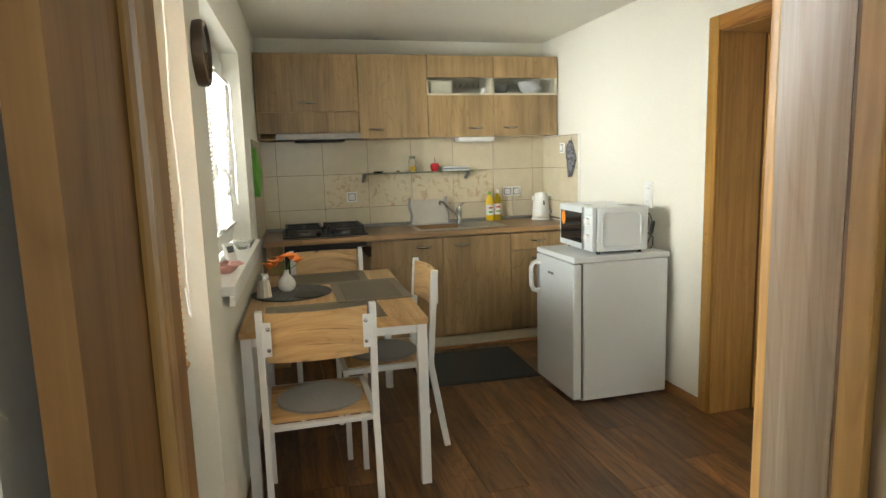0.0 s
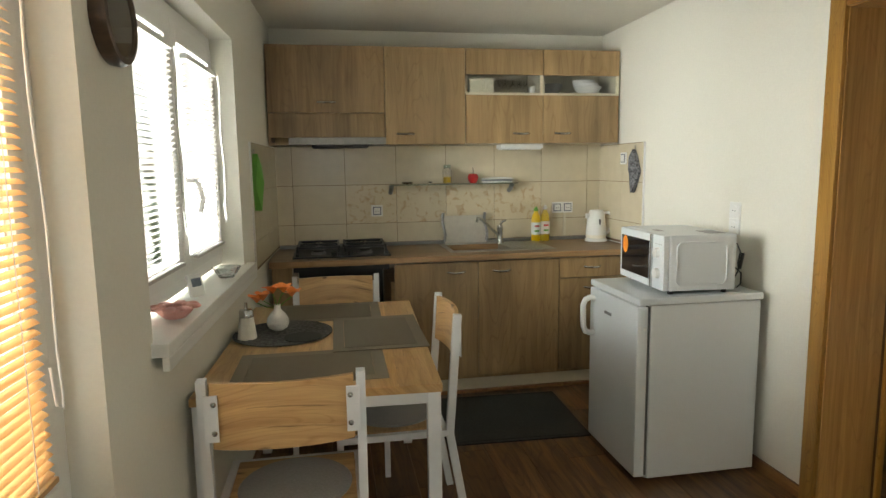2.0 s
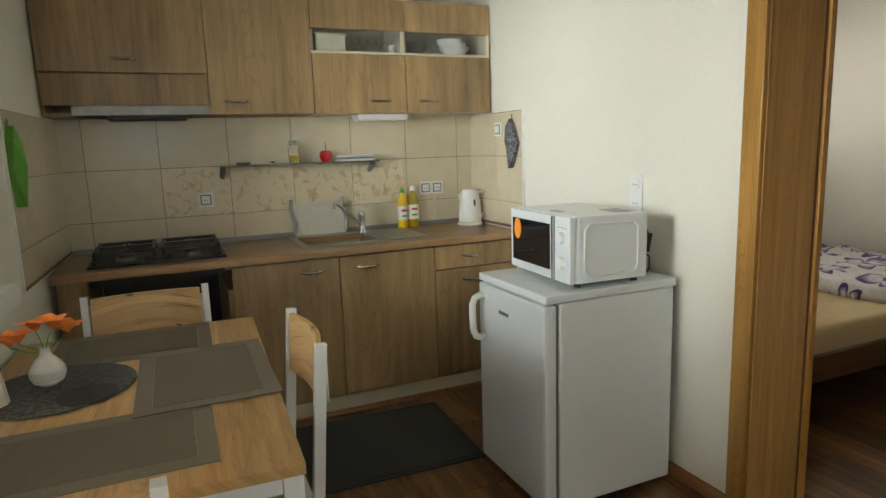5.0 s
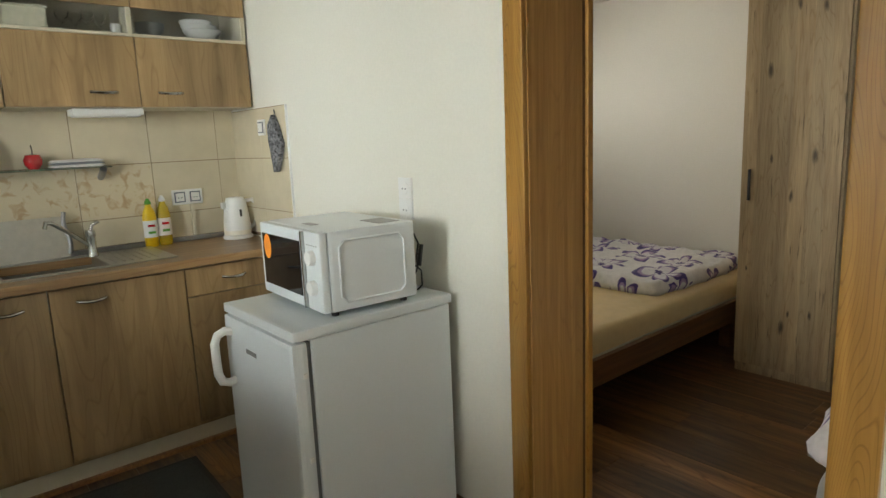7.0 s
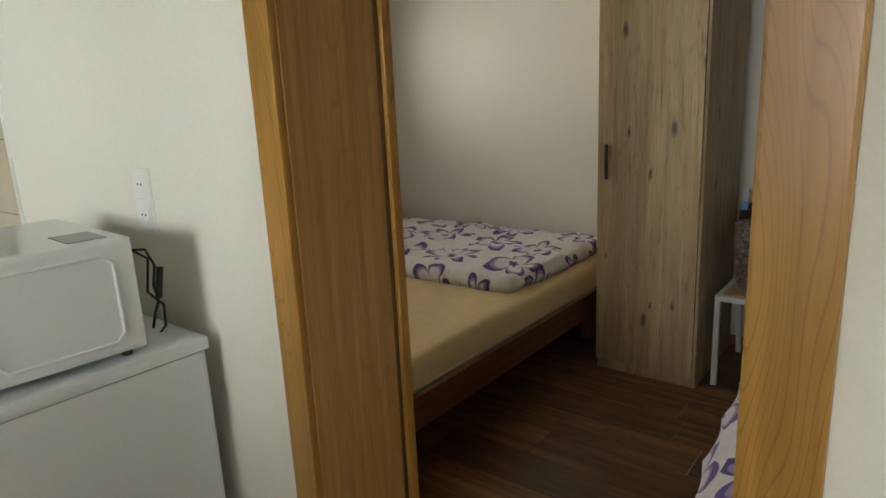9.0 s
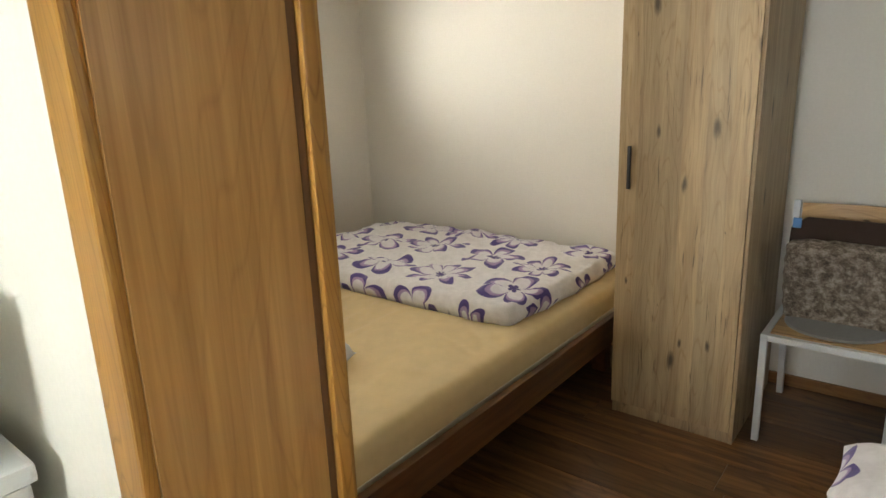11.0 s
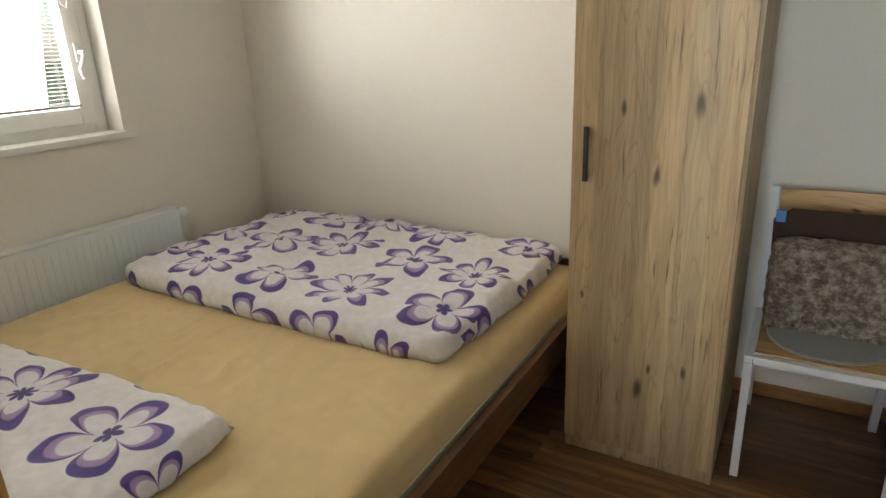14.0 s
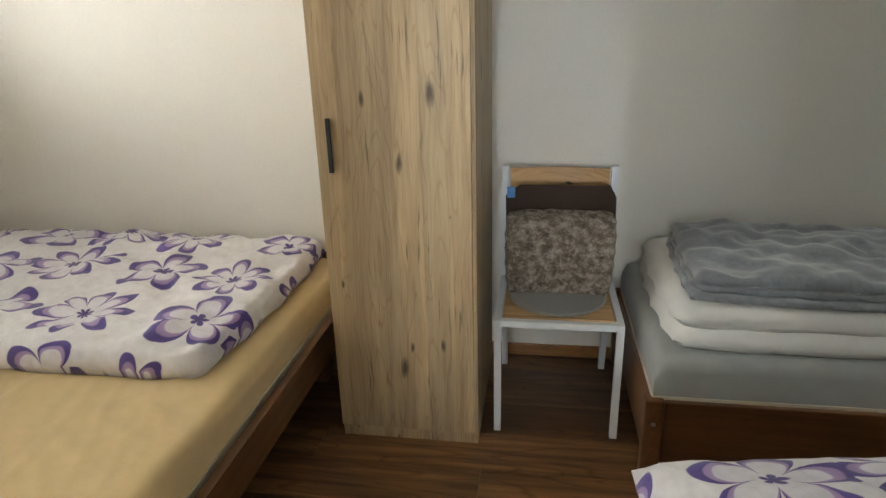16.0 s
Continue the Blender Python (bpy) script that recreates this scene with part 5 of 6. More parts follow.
def chair(at, turn, label, cushion=True):
    """A chair that faces local +y: bent square steel frame, wild oak seat and curved back."""
    c = thing("dining_chair", at, label, "chair", "dining chairs", turn)
    w = 0.21
    for sx in (-w, w):
        bm = bmesh.new()
        box(bm, sx - 0.0125, sx + 0.0125, 0.205, 0.230, 0, 0.43, bevel=0.002)
        part("front_leg", bm, WHITE_METAL, c, "white steel leg")
        bm = bmesh.new()
        bar(bm, (sx, -0.275, 0.0), (sx, -0.20, 0.44), 0.025, 0.03)
        bar(bm, (sx, -0.20, 0.44), (sx, -0.235, 0.905), 0.025, 0.03)
        part("back_leg", bm, WHITE_METAL, c, "white steel leg and back post")
        part("side_rail", boxes((sx - 0.0125, sx + 0.0125, -0.19, 0.23, 0.43, 0.455), bevel=0.002), WHITE_METAL, c)
    part("front_rail", boxes((-w + 0.013, w - 0.013, 0.205, 0.23, 0.43, 0.455), bevel=0.002), WHITE_METAL, c)
    part("back_rail", boxes((-w + 0.013, w - 0.013, -0.2, -0.175, 0.42, 0.44), bevel=0.002), WHITE_METAL, c)
    part("seat", boxes((-0.194, 0.194, -0.172, 0.203, 0.442, 0.460), bevel=0.003), WILD, c, "wild oak seat")
    bm = bmesh.new()
    n = 12
    cols = []
    for i in range(n + 1):
        u = 2 * i / n - 1
        x, y = u * 0.19, -0.238 - 0.030 * (1 - u * u)
        cols.append([bm.verts.new((x, y + dy + (0.012 if z < 0.8 else 0.0), z)) for z, dy in ((0.705, 0), (0.895, 0), (0.895, 0.014), (0.705, 0.014))])
    for a, b in zip(cols, cols[1:]):
        for k in range(4):
            bm.faces.new((a[k], a[(k + 1) % 4], b[(k + 1) % 4], b[k]))
    bm.faces.new(cols[0][::-1])
    bm.faces.new(cols[-1])
    br = part("backrest", bm, WILD, c, "curved wild oak backrest", smooth=True)
    for sx in (-1, 1):
        b = part("bracket", boxes((sx * 0.187 - 0.018, sx * 0.187 + 0.018, -0.251, -0.246, 0.735, 0.865), bevel=0.0015), WHITE_METAL, c, "white steel bracket")
        for z in (0.76, 0.84):
            part("bolt", lathe(bmesh.new(), [(0.008, 0), (0.006, 0.004), (0.0001, 0.005)], 12, pose(sx * 0.18, -0.251, z, 90, 0, 0)), CHROME, b, smooth=True)
    return c


def cushion(at, label="round grey felt seat cushion"):
    q = thing("seat_cushion", at, label, "cushion", "seat cushions")
    part("pad", lathe(bmesh.new(), [(0.165, 0.0), (0.175, 0.003), (0.177, 0.007), (0.172, 0.012), (0.12, 0.015), (0.0001, 0.0155)], 40), FELT, q, smooth=True)


chair((0.055, 2.42, 0), 0, "wild oak and white steel dining chair at the table's end")
chair((0.42, 2.965, 0), 90, "wild oak and white steel dining chair at the table's long side")
chair((0.21, 3.52, 0), 180, "wild oak and white steel dining chair between table and cabinets")
chair((4.585, 2.168, 0), 90, "wild oak and white steel chair carrying a fur bag")
cushion((0.06, 2.42, 0.4605))
cushion((0.42, 2.965, 0.4605))
cushion((4.565, 2.168, 0.4605))


# ---- left wall things ----
ck = thing("wall_clock", None, "round wall clock with dark wooden rim", "clock", m=WEST @ pose(0, -0.02, 1.80, 0, 90, 0))
part("rim", lathe(bmesh.new(), [(0.103, 0.0), (0.107, 0.02), (0.1, 0.034), (0.088, 0.036), (0.083, 0.026)], 40), CLOCKRIM, ck, "dark brown wooden rim", smooth=True)
part("dial", cyl(bmesh.new(), 0.085, 0.004, 0.022, (0, 0), 40), CLOCKF, ck, "grey dial")
for k in range(12):
    a = k * math.pi / 6
    part("hour_mark", box(bmesh.new(), 0.063, 0.077, -0.003, 0.003, 0.022, 0.0238, pose(0, 0, 0, 0, 0, math.degrees(a))), SALT, ck)
for a, l in ((40, 0.04), (170, 0.06)):
    part("pointer", box(bmesh.new(), -0.01, l, -0.003, 0.003, 0.024, 0.0255, pose(0, 0, 0, 0, 0, a)), BLACK, ck)
part("crystal", cyl(bmesh.new(), 0.083, 0.028, 0.030, (0, 0), 40), GLASS, ck, "clear cover").visible_shadow = False


def holder(name, m, label, mat, pts, cat="pot holder"):
    """A hanging cloth, a shaped outline with thickness on local x, folds in y."""
    h = thing(name, None, label, cat, m=m)
    bm = bmesh.new()
    fr_ = [bm.verts.new((0.03 + 0.012 * math.sin(i * 2.1), y, z)) for i, (y, z) in enumerate(pts)]
    bk_ = [bm.verts.new((0.004, y, z)) for y, z in pts]
    mid = bm.verts.new((0.055, sum(p[0] for p in pts) / len(pts), sum(p[1] for p in pts) / len(pts)))
    mb = bm.verts.new((0.003, mid.co.y, mid.co.z))
    n = len(pts)
    for i in range(n):
        j = (i + 1) % n
        bm.faces.new((fr_[i], fr_[j], mid))
        bm.faces.new((bk_[j], bk_[i], mb))
        bm.faces.new((fr_[j], fr_[i], bk_[i], bk_[j]))
    part("cloth", bm, mat, h)
    part("loop", tube(bmesh.new(), [(0.01, 0, 0.0), (0.014, 0.006, 0.012), (0.012, 0, 0.024), (0.006, -0.006, 0.012), (0.01, 0, 0.0)], 0.0025, 6), GREYMETAL, h)
    return h


holder("pot_holder", WEST @ pose(0.004, 1.83, 1.54), "green silicone oven mitt hanging on the tiles", GREEN, [(0.0, 0.0), (0.05, -0.06), (0.075, -0.16), (0.06, -0.29), (0.0, -0.3), (-0.035, -0.17), (-0.03, -0.06)])
holder("pot_holder", pose(XR - 0.008, 4.30, 1.555, 0, 0, 180), "black and white patterned cloth pot holder hanging on the tiles", POTDARK, [(0.0, 0.0), (0.035, -0.05), (0.075, -0.14), (0.04, -0.22), (0.0, -0.28), (-0.035, -0.21), (-0.055, -0.13), (-0.03, -0.05)])
pk = thing("pink_dish", None, "pink flower-shaped ceramic dish on the window board", "dish", m=WEST @ pose(-0.02, 0.40, 1.0075))
part("bowl", lathe(bmesh.new(), [(0.03, 0), (0.05, 0.018), (0.062, 0.035), (0.058, 0.036), (0.04, 0.014), (0.0001, 0.008)], 10), PINK, pk)
for k in range(8):
    part("petal", pillow(0.05, 0.035, 0.012, 6, 0.5, 0.0, k), PINK, pk, smooth="all").matrix_basis = pose(0.052 * math.cos(k * 0.785), 0.052 * math.sin(k * 0.785), 0.03, 0, 0, k * 45)
th = thing("thermometer", None, "small white digital thermometer standing on the window board", "thermometer", m=WEST @ pose(-0.025, 0.70, 1.0075, 0, -14, -35))
part("case", boxes((-0.008, 0.008, -0.03, 0.03, 0.004, 0.085), bevel=0.006), PLASTIC, th)
part("display", boxes((0.008, 0.0095, -0.02, 0.02, 0.04, 0.07)), SOCKETRIM, th, "grey display")
bo = thing("glass_bowl", None, "faceted smoky glass bowl on the window board", "bowl", m=WEST @ pose(-0.01, 1.12, 1.0075))
part("bowl", lathe(bmesh.new(), [(0.03, 0), (0.035, 0.006), (0.06, 0.045), (0.056, 0.045), (0.03, 0.01), (0.0001, 0.008)], 12), SMOKE, bo)


# ---- bedroom ----
MZ = 0.475
bed = thing("double_bed", (3.86, 4.0, 0), "stained wooden double bed frame beside the walls", "bed")
part("side_rail", boxes((-1.08, 1.07, -0.975, -0.945, 0.235, 0.365), bevel=0.006), BEDWOOD, bed, "reddish-brown side rail")
part("side_rail", boxes((-1.08, 1.07, 0.925, 0.955, 0.20, 0.365), bevel=0.006), BEDWOOD, bed, "reddish-brown side rail")
part("headboard", boxes((1.05, 1.08, -0.944, 0.924, 0.20, 0.48), bevel=0.006), BEDWOOD, bed, "low wooden headboard")
part("footboard", boxes((-1.09, -1.06, -0.944, 0.924, 0.20, 0.40), bevel=0.006), BEDWOOD, bed, "wooden foot board")
for x in (-1.02, 0.78):
    for y in (-0.84, 0.84):
        part("leg", boxes((x - 0.035, x + 0.035, y - 0.035, y + 0.035, 0, 0.25), bevel=0.004), BEDWOOD, bed, "square wooden leg")
part("slat_base", boxes((-1.05, 1.04, -0.94, 0.92, 0.25, 0.28)), BEDWOOD, bed)


BAND = plain("sheet_hem", (0.60, 0.55, 0.42), 0.85, vary=0.06, scale=14, relief=0.5)


def mattress(name, at, lx, ly, h, mat, label, seed, band=0.42):
    """A mattress in a fitted sheet: rounded edges, slack folds on top."""
    mt = thing(name, at, label, "mattress")
    bm = bmesh.new()
    n, k = 130, 120
    top = []
    for j in range(k + 1):
        row = []
        for i in range(n + 1):
            u, v = 2 * i / n - 1, 2 * j / k - 1
            du, dv = (1 - abs(u)) * lx / 2, (1 - abs(v)) * ly / 2
            rr = 0.045
            drop = sum(rr - math.sqrt(max(0, rr * rr - (rr - min(d, rr)) ** 2)) for d in (du, dv))
            x, y = u * lx / 2, v * ly / 2
            fold = noise.noise(Vector((x * 2.0 + y * 5 + seed, y * 9 - x * 2, seed)))
            calm = min(1.0, min(du, dv) * 6)
            crease = 0.0
            for c, (ax, ay, bx, by) in enumerate(((0.7, 3.0, -2.2, 9.0), (1.6, 2.4, -6.5, 7.0), (2.5, 0.9, -4.0, 13.0))):
                ridge = abs(noise.noise(Vector((x * ax + y * ay, y * by + x * bx, seed + 7 * c))))
                there = max(0.0, noise.noise(Vector((x * 1.3, y * 1.6, 20 + seed + c))) + 0.25)
                crease += 0.011 * max(0.0, 1 - ridge * 9) * there
            z = h - drop + 0.0025 * fold + crease * calm
            row.append(bm.verts.new((x, y, z)))
        top.append(row)
    for j in range(k):
        for i in range(n):
            bm.faces.new((top[j][i], top[j][i + 1], top[j + 1][i + 1], top[j + 1][i]))
    rim = top[0] + [r[-1] for r in top[1:]] + top[-1][-2::-1] + [r[0] for r in top[-2:0:-1]]
    low = [bm.verts.new((p.co.x * 0.997, p.co.y * 0.997, 0.0)) for p in rim]
    m_ = len(rim)
    for i in range(m_):
        bm.faces.new((rim[i], rim[(i + 1) % m_], low[(i + 1) % m_], low[i]))
    bm.faces.new(low[::-1])
    part("fitted_sheet", bm, mat, mt, smooth=True)
    hx, hy, up = lx / 2 - 0.001, ly / 2 - 0.001, h * band
    part("side_band", boxes((-hx - 0.003, hx + 0.003, -hy - 0.003, -hy + 0.012, 0.001, up), (-hx - 0.003, hx + 0.003, hy - 0.012, hy + 0.003, 0.001, up),
                            (-hx - 0.003, -hx + 0.012, -hy + 0.012, hy - 0.012, 0.001, up), (hx - 0.012, hx + 0.003, -hy + 0.012, hy - 0.012, 0.001, up), bevel=0.002), BAND, mt, "greyer gathered hem of the sheet")
    return mt


mattress("mattress", (3.865, 3.99, 0.281), 2.06, 1.83, MZ - 0.281, SHEET, "mattress in a pale yellow fitted sheet on the double bed", 0)
dv = thing("folded_duvet", (4.37, 4.01, MZ + 0.002), "folded white duvet with purple flower print on the double bed", "duvet", turn=-1.0)
part("cover", pillow(1.12, 1.73, 0.098, 70, 0.22, 0.026, 3, 0, 0.34, 10), FLORAL, dv, smooth="all")
d2 = thing("folded_duvet", (2.99, 4.02, MZ + 0.002), "folded white duvet with purple flower print at the bed's foot", "duvet", turn=3)
part("cover", pillow(0.56, 1.12, 0.085, 44, 0.26, 0.018, 8, 0, 0.30, 7), FLORAL, d2, smooth="all")

wd = thing("wardrobe", (4.585, 2.69, 0), "tall narrow knotty oak wardrobe, its door closed", "wardrobe")
part("side_panel", boxes((-0.315, 0.33, -0.25, -0.234, 0, 2.2), bevel=0.001), ARD, wd)
part("side_panel", boxes((-0.315, 0.33, 0.234, 0.25, 0, 2.2), bevel=0.001), ARD, wd)
part("top_panel", boxes((-0.315, 0.33, -0.233, 0.233, 2.184, 2.2)), ARD, wd)
part("bottom_panel", boxes((-0.30, 0.33, -0.233, 0.233, 0.055, 0.071)), ARD, wd)
part("back_panel", boxes((0.325, 0.33, -0.233, 0.233, 0.075, 2.18)), ARD, wd)
part("plinth", boxes((-0.312, -0.296, -0.233, 0.233, 0.0, 0.054)), ARD, wd, "greyish oak plinth")
wdoor = part("door", boxes((-0.334, -0.317, -0.238, 0.249, 0.058, 2.197), bevel=0.0015), ARD, wd, "knotty wild oak door")
part("handle", boxes((-0.343, -0.334, 0.198, 0.212, 1.0, 1.17), bevel=0.003), DARK, wdoor, "dark strip handle")

bag = thing("fur_bag", (4.565, 2.168, 0.477), "mottled brown fur tote bag with dark collar on the chair", "bag", turn=90)
bm = pillow(0.40, 0.335, 0.12, 36, 0.22, 0.022, 5, square=7.0)
bmesh.ops.transform(bm, matrix=pose(0, 0.035, 0.142, 90 - 14, 0, 0), verts=bm.verts)
part("body", bm, FUR, bag, "mottled fur body", smooth="all")
bm = bmesh.new()
for (x, w, z, y) in ((0, 0.39, 0.30, -0.10),):
    fr_ = [bm.verts.new(p) for p in ((-0.195, -0.02, 0.26), (0.195, -0.02, 0.26), (0.20, -0.08, 0.345), (0.15, -0.10, 0.385), (-0.18, -0.10, 0.385), (-0.20, -0.08, 0.35))]
    bk_ = [bm.verts.new(p) for p in ((-0.195, -0.10, 0.26), (0.195, -0.10, 0.26), (0.20, -0.12, 0.345), (0.15, -0.115, 0.385), (-0.18, -0.115, 0.385), (-0.20, -0.12, 0.35))]
    bm.faces.new(fr_)
    bm.faces.new(bk_[::-1])
    for i in range(6):
        bm.faces.new((fr_[i], bk_[i], bk_[(i + 1) % 6], fr_[(i + 1) % 6]))
part("collar", bm, BROWNCLOTH, bag, "dark brown cloth collar")
part("tag", boxes((0.165, 0.195, -0.085, -0.075, 0.345, 0.385), bevel=0.002), BLUECLOTH, bag, "blue cloth corner")
part("ribbon", lathe(bmesh.new(), [(0.03, 0), (0.02, 0.015), (0.0001, 0.025)], 7, pose(0.035, -0.02, 0.295, 0, 0, 20)), CREAM, bag, "cream ribbon")

bed2 = thing("single_bed", (4.505, 0.90, 0), "stained wooden single bed frame beside the wall", "bed")
part("side_rail", boxes((-0.43, -0.40, -0.95, 0.955, 0.13, 0.345), bevel=0.006), BEDWOODY := wood("stained_bed_wood_long", (0.09, 0.034, 0.010), (0.19, 0.078, 0.025), "y", 0.35, 0.0, 0.6, 0.2, 0.2), bed2, "dark reddish-brown side rail")
part("side_rail", boxes((0.40, 0.43, -0.95, 0.955, 0.13, 0.33), bevel=0.006), BEDWOODY, bed2)
part("end_board", boxes((-0.392, 0.392, 0.97, 1.0, 0.12, 0.345), bevel=0.006), BEDWOOD, bed2, "reddish-brown end board")
part("end_board", boxes((-0.392, 0.392, -1.0, -0.97, 0.12, 0.345), bevel=0.006), BEDWOOD, bed2)
for x in (-0.415, 0.415):
    for y in (-0.985, 0.985):
        p = part("corner_post", boxes((x - 0.022, x + 0.022, y - 0.028, y + 0.028, 0, 0.35), bevel=0.008), BEDWOOD, bed2, "rounded corner post")
        part("bolt_cap", lathe(bmesh.new(), [(0.008, 0), (0.006, 0.002), (0.0001, 0.003)], 12, pose(x - 0.022, y, 0.27, 0, -90, 0)), GREYMETAL, p)
part("slat_base", boxes((-0.39, 0.39, -0.96, 0.96, 0.24, 0.26)), BEDWOOD, bed2)
mattress("mattress", (4.515, 0.90, 0.262), 0.84, 1.98, 0.222, GREYSHEET, "mattress in a grey fitted sheet on the single bed", 4)
for k, (z, h, lx, ly, dx, dy) in enumerate(((0.487, 0.09, 0.74, 1.2, 0, 0), (0.552, 0.09, 0.73, 1.18, 0.006, 0.006))):
    wq = thing("folded_duvet", (4.49 + dx, 1.265 + dy, z), "thick folded white duvet on the single bed", "duvet", "white duvets")
    part("cover", pillow(lx, ly, h, 34, 0.22, 0.012, 11 + k, 0, 0.3), WHITECLOTH, wq, smooth="all")
for k, (z, lx, ly) in enumerate(((0.632, 0.60, 0.80), (0.655, 0.59, 0.79), (0.676, 0.60, 0.80))):
    bl = part("layer", pillow(lx, ly, 0.05 if k == 2 else 0.034, 44, 0.25, 0.030 if k == 2 else 0.012, 20 + k, 0, 0.3), BLANKET, None, "", smooth="all")
    if k == 0:
        blk = thing("folded_blanket", (4.44, 1.395, 0.632), "folded grey fleece blanket on the white duvet", "blanket", turn=-3)
    bl.parent = blk
    bl.location = (0.01 * k, -0.008 * k, z - 0.632)
pw = thing("pillow", (4.6, 0.72, 0.63), "white pillow beside the grey blanket", "pillow")
part("case", pillow(0.55, 0.5, 0.1, 24, 0.4, 0.01, 31), WHITECLOTH, pw, smooth="all")

low = thing("daybed", (3.04, 1.30, 0), "low wooden daybed under a folded floral duvet", "bed")
part("frame", boxes((-0.5, 0.5, -0.68, 0.66, 0.12, 0.27), bevel=0.008), BEDWOODY, low)
for x in (-0.45, 0.45):
    for y in (-0.62, 0.6):
        part("leg", boxes((x - 0.03, x + 0.03, y - 0.03, y + 0.03, 0, 0.12), bevel=0.003), BEDWOOD, low)
mattress("mattress", (3.04, 1.29, 0.271), 0.99, 1.30, 0.195, GREYSHEET, "thin grey mattress on the daybed", 9)
d3 = thing("folded_duvet", (3.05, 1.39, 0.468), "folded white duvet with purple flower print on the daybed", "duvet", turn=4)
part("cover", pillow(1.12, 1.28, 0.165, 40, 0.42, 0.03, 15, 0, 0.3), FLORAL, d3, smooth="all")

rad = thing("radiator", (3.68, 4.985, 0.24), "white panel radiator on the wall under the window", "radiator")
part("panel", boxes((-0.60, 0.60, -0.035, -0.015, 0.0, 0.46), bevel=0.004), APPLIANCE, rad, "white ribbed panel")
for k in range(34):
    part("rib", boxes((-0.578 + k * 0.034, -0.560 + k * 0.034, -0.0364, -0.035, 0.03, 0.43), bevel=0.001), APPLIANCE, rad)
part("top_grille", boxes((-0.60, 0.60, -0.03, 0.045, 0.462, 0.468)), APPLIANCE, rad, "white top grille")
part("side_cover", boxes((0.60, 0.604, -0.035, 0.045, 0.0, 0.468)), APPLIANCE, rad)
part("back_panel", boxes((-0.60, 0.60, 0.03, 0.045, 0.0, 0.46)), APPLIANCE, rad)
part("valve_knob", lathe(bmesh.new(), [(0.015, 0), (0.022, 0.012), (0.022, 0.05), (0.018, 0.06), (0.0001, 0.062)], 20, pose(0.606, 0.005, 0.43, 0, 90, 0)), PLASTIC, rad, "white thermostat knob", smooth=True)
part("pipe", tube(bmesh.new(), [(0.61, 0.0, 0.42), (0.63, 0.0, 0.3), (0.63, 0.0, -0.235)], 0.008, 10), PLASTIC, rad, smooth=True)


# ---- garden outside ----
def tree(at, h, r, seed):
    rr = random.Random(seed)
    t = thing("tree", at, "green leafy tree in the garden", "tree", "garden trees")
    bm = bmesh.new()
    lathe(bm, [(0.12, 0), (0.09, h * 0.35), (0.05, h * 0.7), (0.01, h * 0.95)], 10)
    for k in range(9):
        a, z = k * 2.4, h * (0.35 + 0.06 * k)
        tube(bm, [(0, 0, z), (0.5 * r * math.cos(a), 0.5 * r * math.sin(a), z + 0.25 * r), (0.85 * r * math.cos(a), 0.85 * r * math.sin(a), z + 0.35 * r)], 0.025, 5)
    part("trunk", bm, BARK, t, "brown trunk with limbs")
    vs, fs = [], []
    for c in range(70):
        a, q = rr.random() * 6.28, rr.random() ** 0.5
        z = rr.random()
        cx, cy, cz = q * r * math.cos(a) * (1.1 - z * 0.6), q * r * math.sin(a) * (1.1 - z * 0.6), h * (0.3 + 0.72 * z)
        for l in range(42):
            p = Vector((cx, cy, cz)) + Vector((rr.gauss(0, 1), rr.gauss(0, 1), rr.gauss(0, 0.8))) * 0.17 * r
            s = 0.05 + 0.05 * rr.random()
            e = Euler((rr.random() * 3, rr.random() * 3, rr.random() * 6)).to_matrix()
            i = len(vs)
            vs += [p + e @ Vector(v) * s for v in ((-1, 0, 0), (0, -0.5, 0.1), (1, 0, 0), (0, 0.5, 0.1))]
            fs.append((i, i + 1, i + 2, i + 3))
    me = bpy.data.meshes.new("crown")
    me.from_pydata(vs, [], fs)
    me.materials.append(LEAF)
    o = new("crown", me)
    o.parent = t
    tagged(o, "crown of small green leaves", kind="stuff")


tree((-5.5, 2.2, -0.35), 3.4, 1.5, 1)
tree((-6.5, 5.2, -0.35), 4.0, 1.7, 2)
tree((-4.6, 9.5, -0.35), 3.0, 1.4, 4)

# ---- side tiles, wall tiles and floor boards ----
splash = structure("backsplash", boxes((-0.17, 2.17, 4.866, 4.8695, 0.92, 1.62)), GROUT, "cream wall tiles with brown joints, some flower-printed")
xs = [-0.17, -0.056, 0.298, 0.652, 1.006, 1.36, 1.714, 2.068, 2.17]
zs = [0.937, 1.074, 1.343, 1.610]


def tile_mesh(w, h, d=0.004):
    bm = boxes((0.0015, w - 0.0015, -d, 0.0, 0.0015, h - 0.0015))
    return bm


for j in range(3):
    for i in range(8):
        w, h = xs[i + 1] - xs[i], zs[j + 1] - zs[j]
        deco = j == 1 and 2 <= i <= 5
        tl = part("tile", tile_mesh(w, h), DECO if deco else TILE, splash, "cream tile with printed brown flowers" if deco else "")
        tl.location = (xs[i], 4.866, zs[j])
rtiles = structure("wall_tiles", boxes((XR - 0.0035, XR - 0.0005, 4.20, 4.865, 0.92, 1.60)), GROUT, "cream side wall tiles with brown joints")
rb = [0.0, 0.30, 0.655]
for j, (z0, z1) in enumerate(((0.937, 1.074), (1.074, 1.343), (1.343, 1.598))):
    for i in range(2):
        bm = boxes((XR - 0.008, XR - 0.0035, 4.205 + rb[i] + 0.001, 4.205 + rb[i + 1] - 0.001, z0 + 0.0015, z1 - 0.0015))
        part("tile", bm, TILE, rtiles)
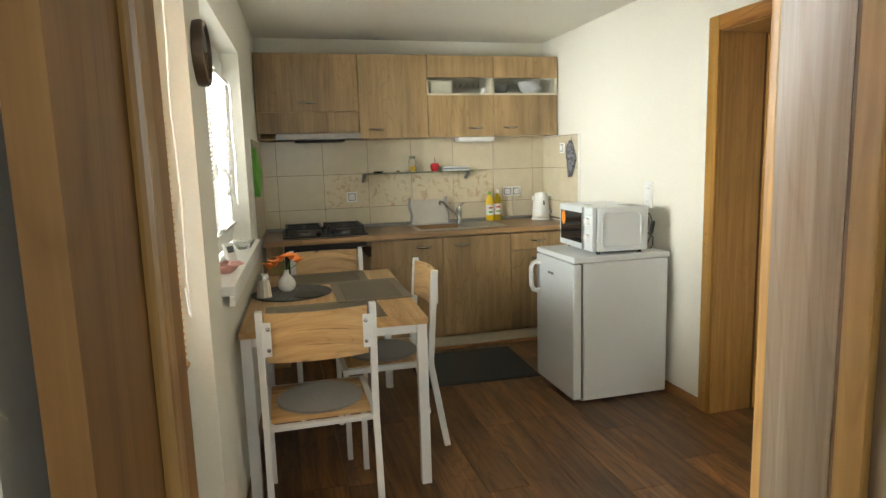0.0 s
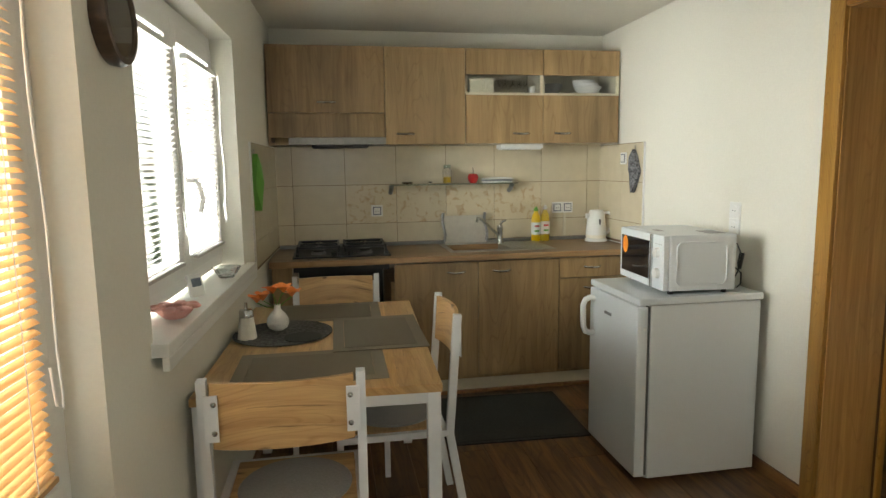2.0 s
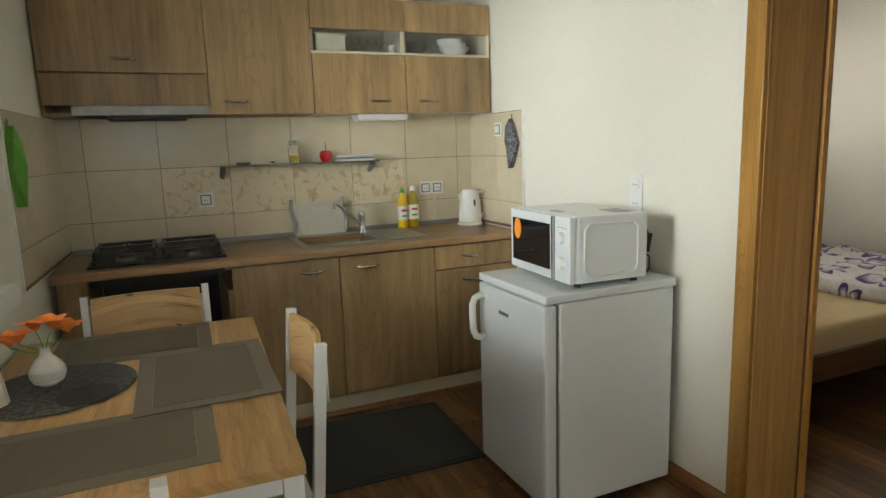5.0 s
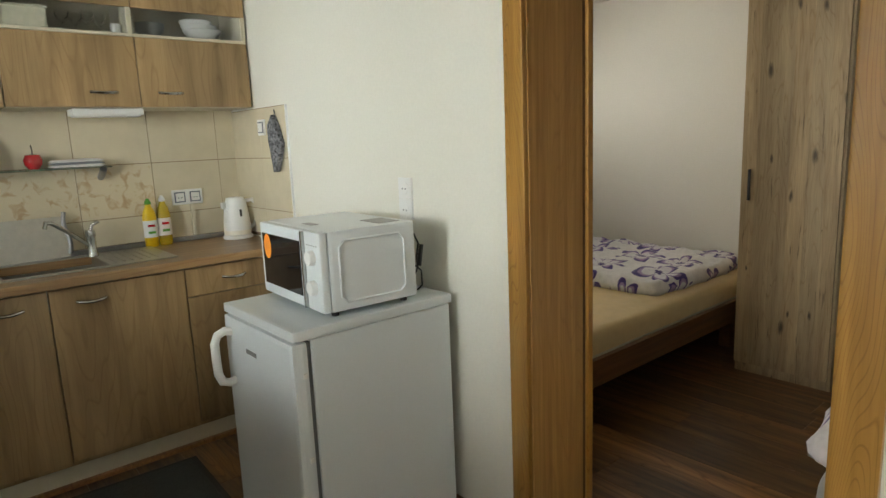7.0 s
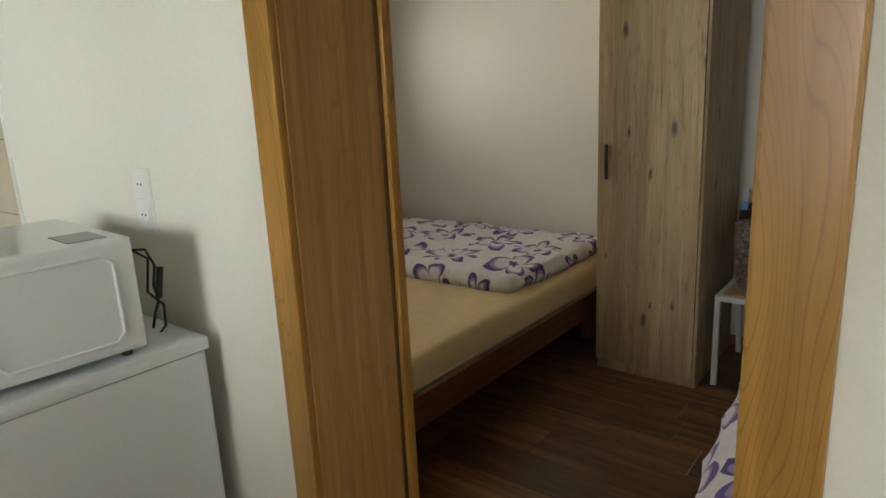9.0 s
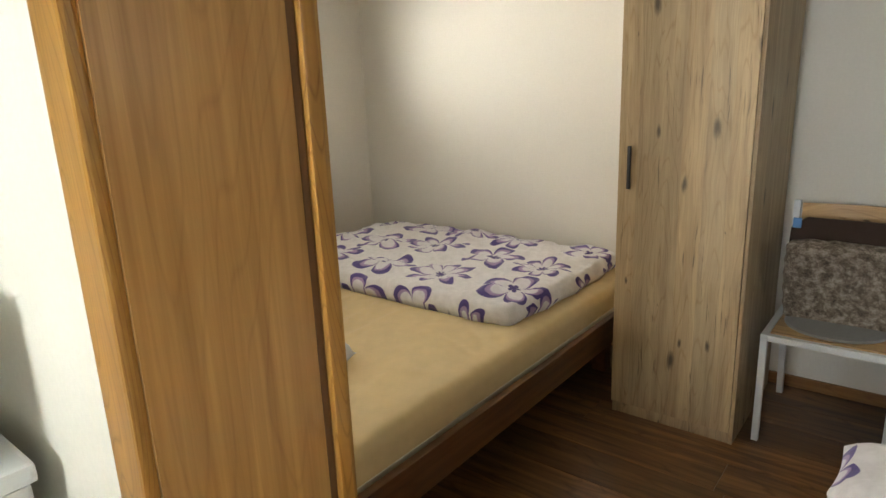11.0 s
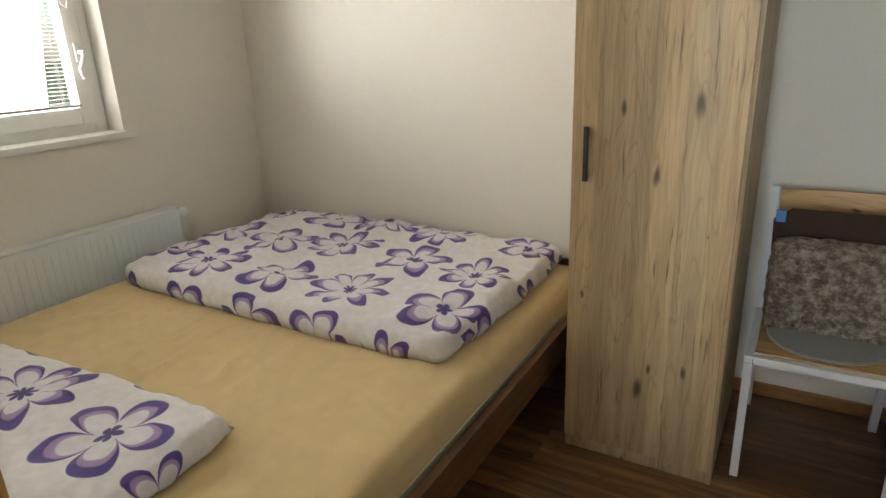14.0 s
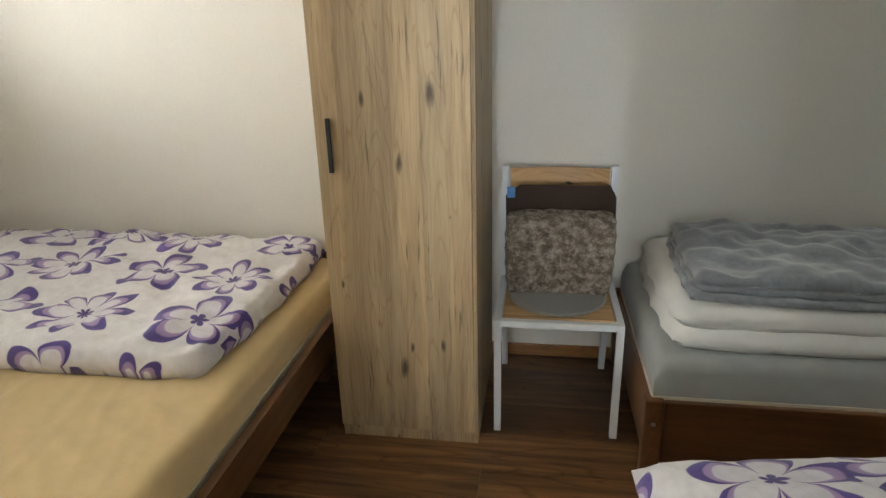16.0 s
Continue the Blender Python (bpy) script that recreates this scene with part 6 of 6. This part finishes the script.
part("edge_trim", boxes((XR - 0.010, XR, 4.195, 4.204, 0.92, 1.60)), PLASTIC, rtiles, "white edge trim")
ltiles = tagged(new("wall_tiles"), "cream side wall tiles with brown joints", kind="structure")
ltiles.matrix_basis = WEST
part("joint_bed", boxes((0.0005, 0.0035, 1.78, 2.765, 0.92, 1.60)), GROUT, ltiles)
lb = [1.785, 2.055, 2.41, 2.765]
for j, (z0, z1) in enumerate(((0.937, 1.074), (1.074, 1.343), (1.343, 1.598))):
    for i in range(3):
        part("tile", boxes((0.0035, 0.008, lb[i] + 0.001, lb[i + 1] - 0.001, z0 + 0.0015, z1 - 0.0015)), TILE, ltiles)
part("edge_trim", boxes((0.0, 0.010, 1.775, 1.784, 0.92, 1.60)), PLASTIC, ltiles, "white edge trim")


def boards(parent, x0, x1, y0, y1, width, seed):
    """Floor boards along y, staggered, each a thin piece with eased edges."""
    rr = random.Random(seed)
    meshes = {}
    x = x0
    while x < x1 - 0.02:
        w = min(width, x1 - x)
        y = y0 - rr.random() * 1.1
        while y < y1:
            a, b = max(y, y0), min(y + 1.22, y1)
            if b - a > 0.03:
                key = (round(w, 3), round(b - a, 2))
                if key not in meshes:
                    g = 0.0007
                    bm = boxes((g, w - g, g, key[1] - g, -0.011, -0.001))
                    bmesh.ops.bevel(bm, geom=[e for e in bm.edges if all(v.co.z > -0.005 for v in e.verts)], offset=0.0012, segments=1, affect="EDGES")
                    me = bpy.data.meshes.new("board")
                    bmesh.ops.recalc_face_normals(bm, faces=bm.faces)
                    bm.to_mesh(me)
                    bm.free()
                    me.materials.append(BOARD)
                    meshes[key] = me
                o = new("board", meshes[key])
                o.parent = parent
                o.location = (x, a, 0)
            y += 1.22
        x += w


boards(tagged(new("floor_boards"), "brown wood-effect floor boards in the kitchen", kind="structure"), -0.62, XB - 0.14, -1.7, YB, 0.195, 3)
boards(tagged(new("floor_boards"), "brown wood-effect floor boards in the bedroom", kind="structure"), XB - 0.14, XE, -0.4, YN, 0.2, 4)
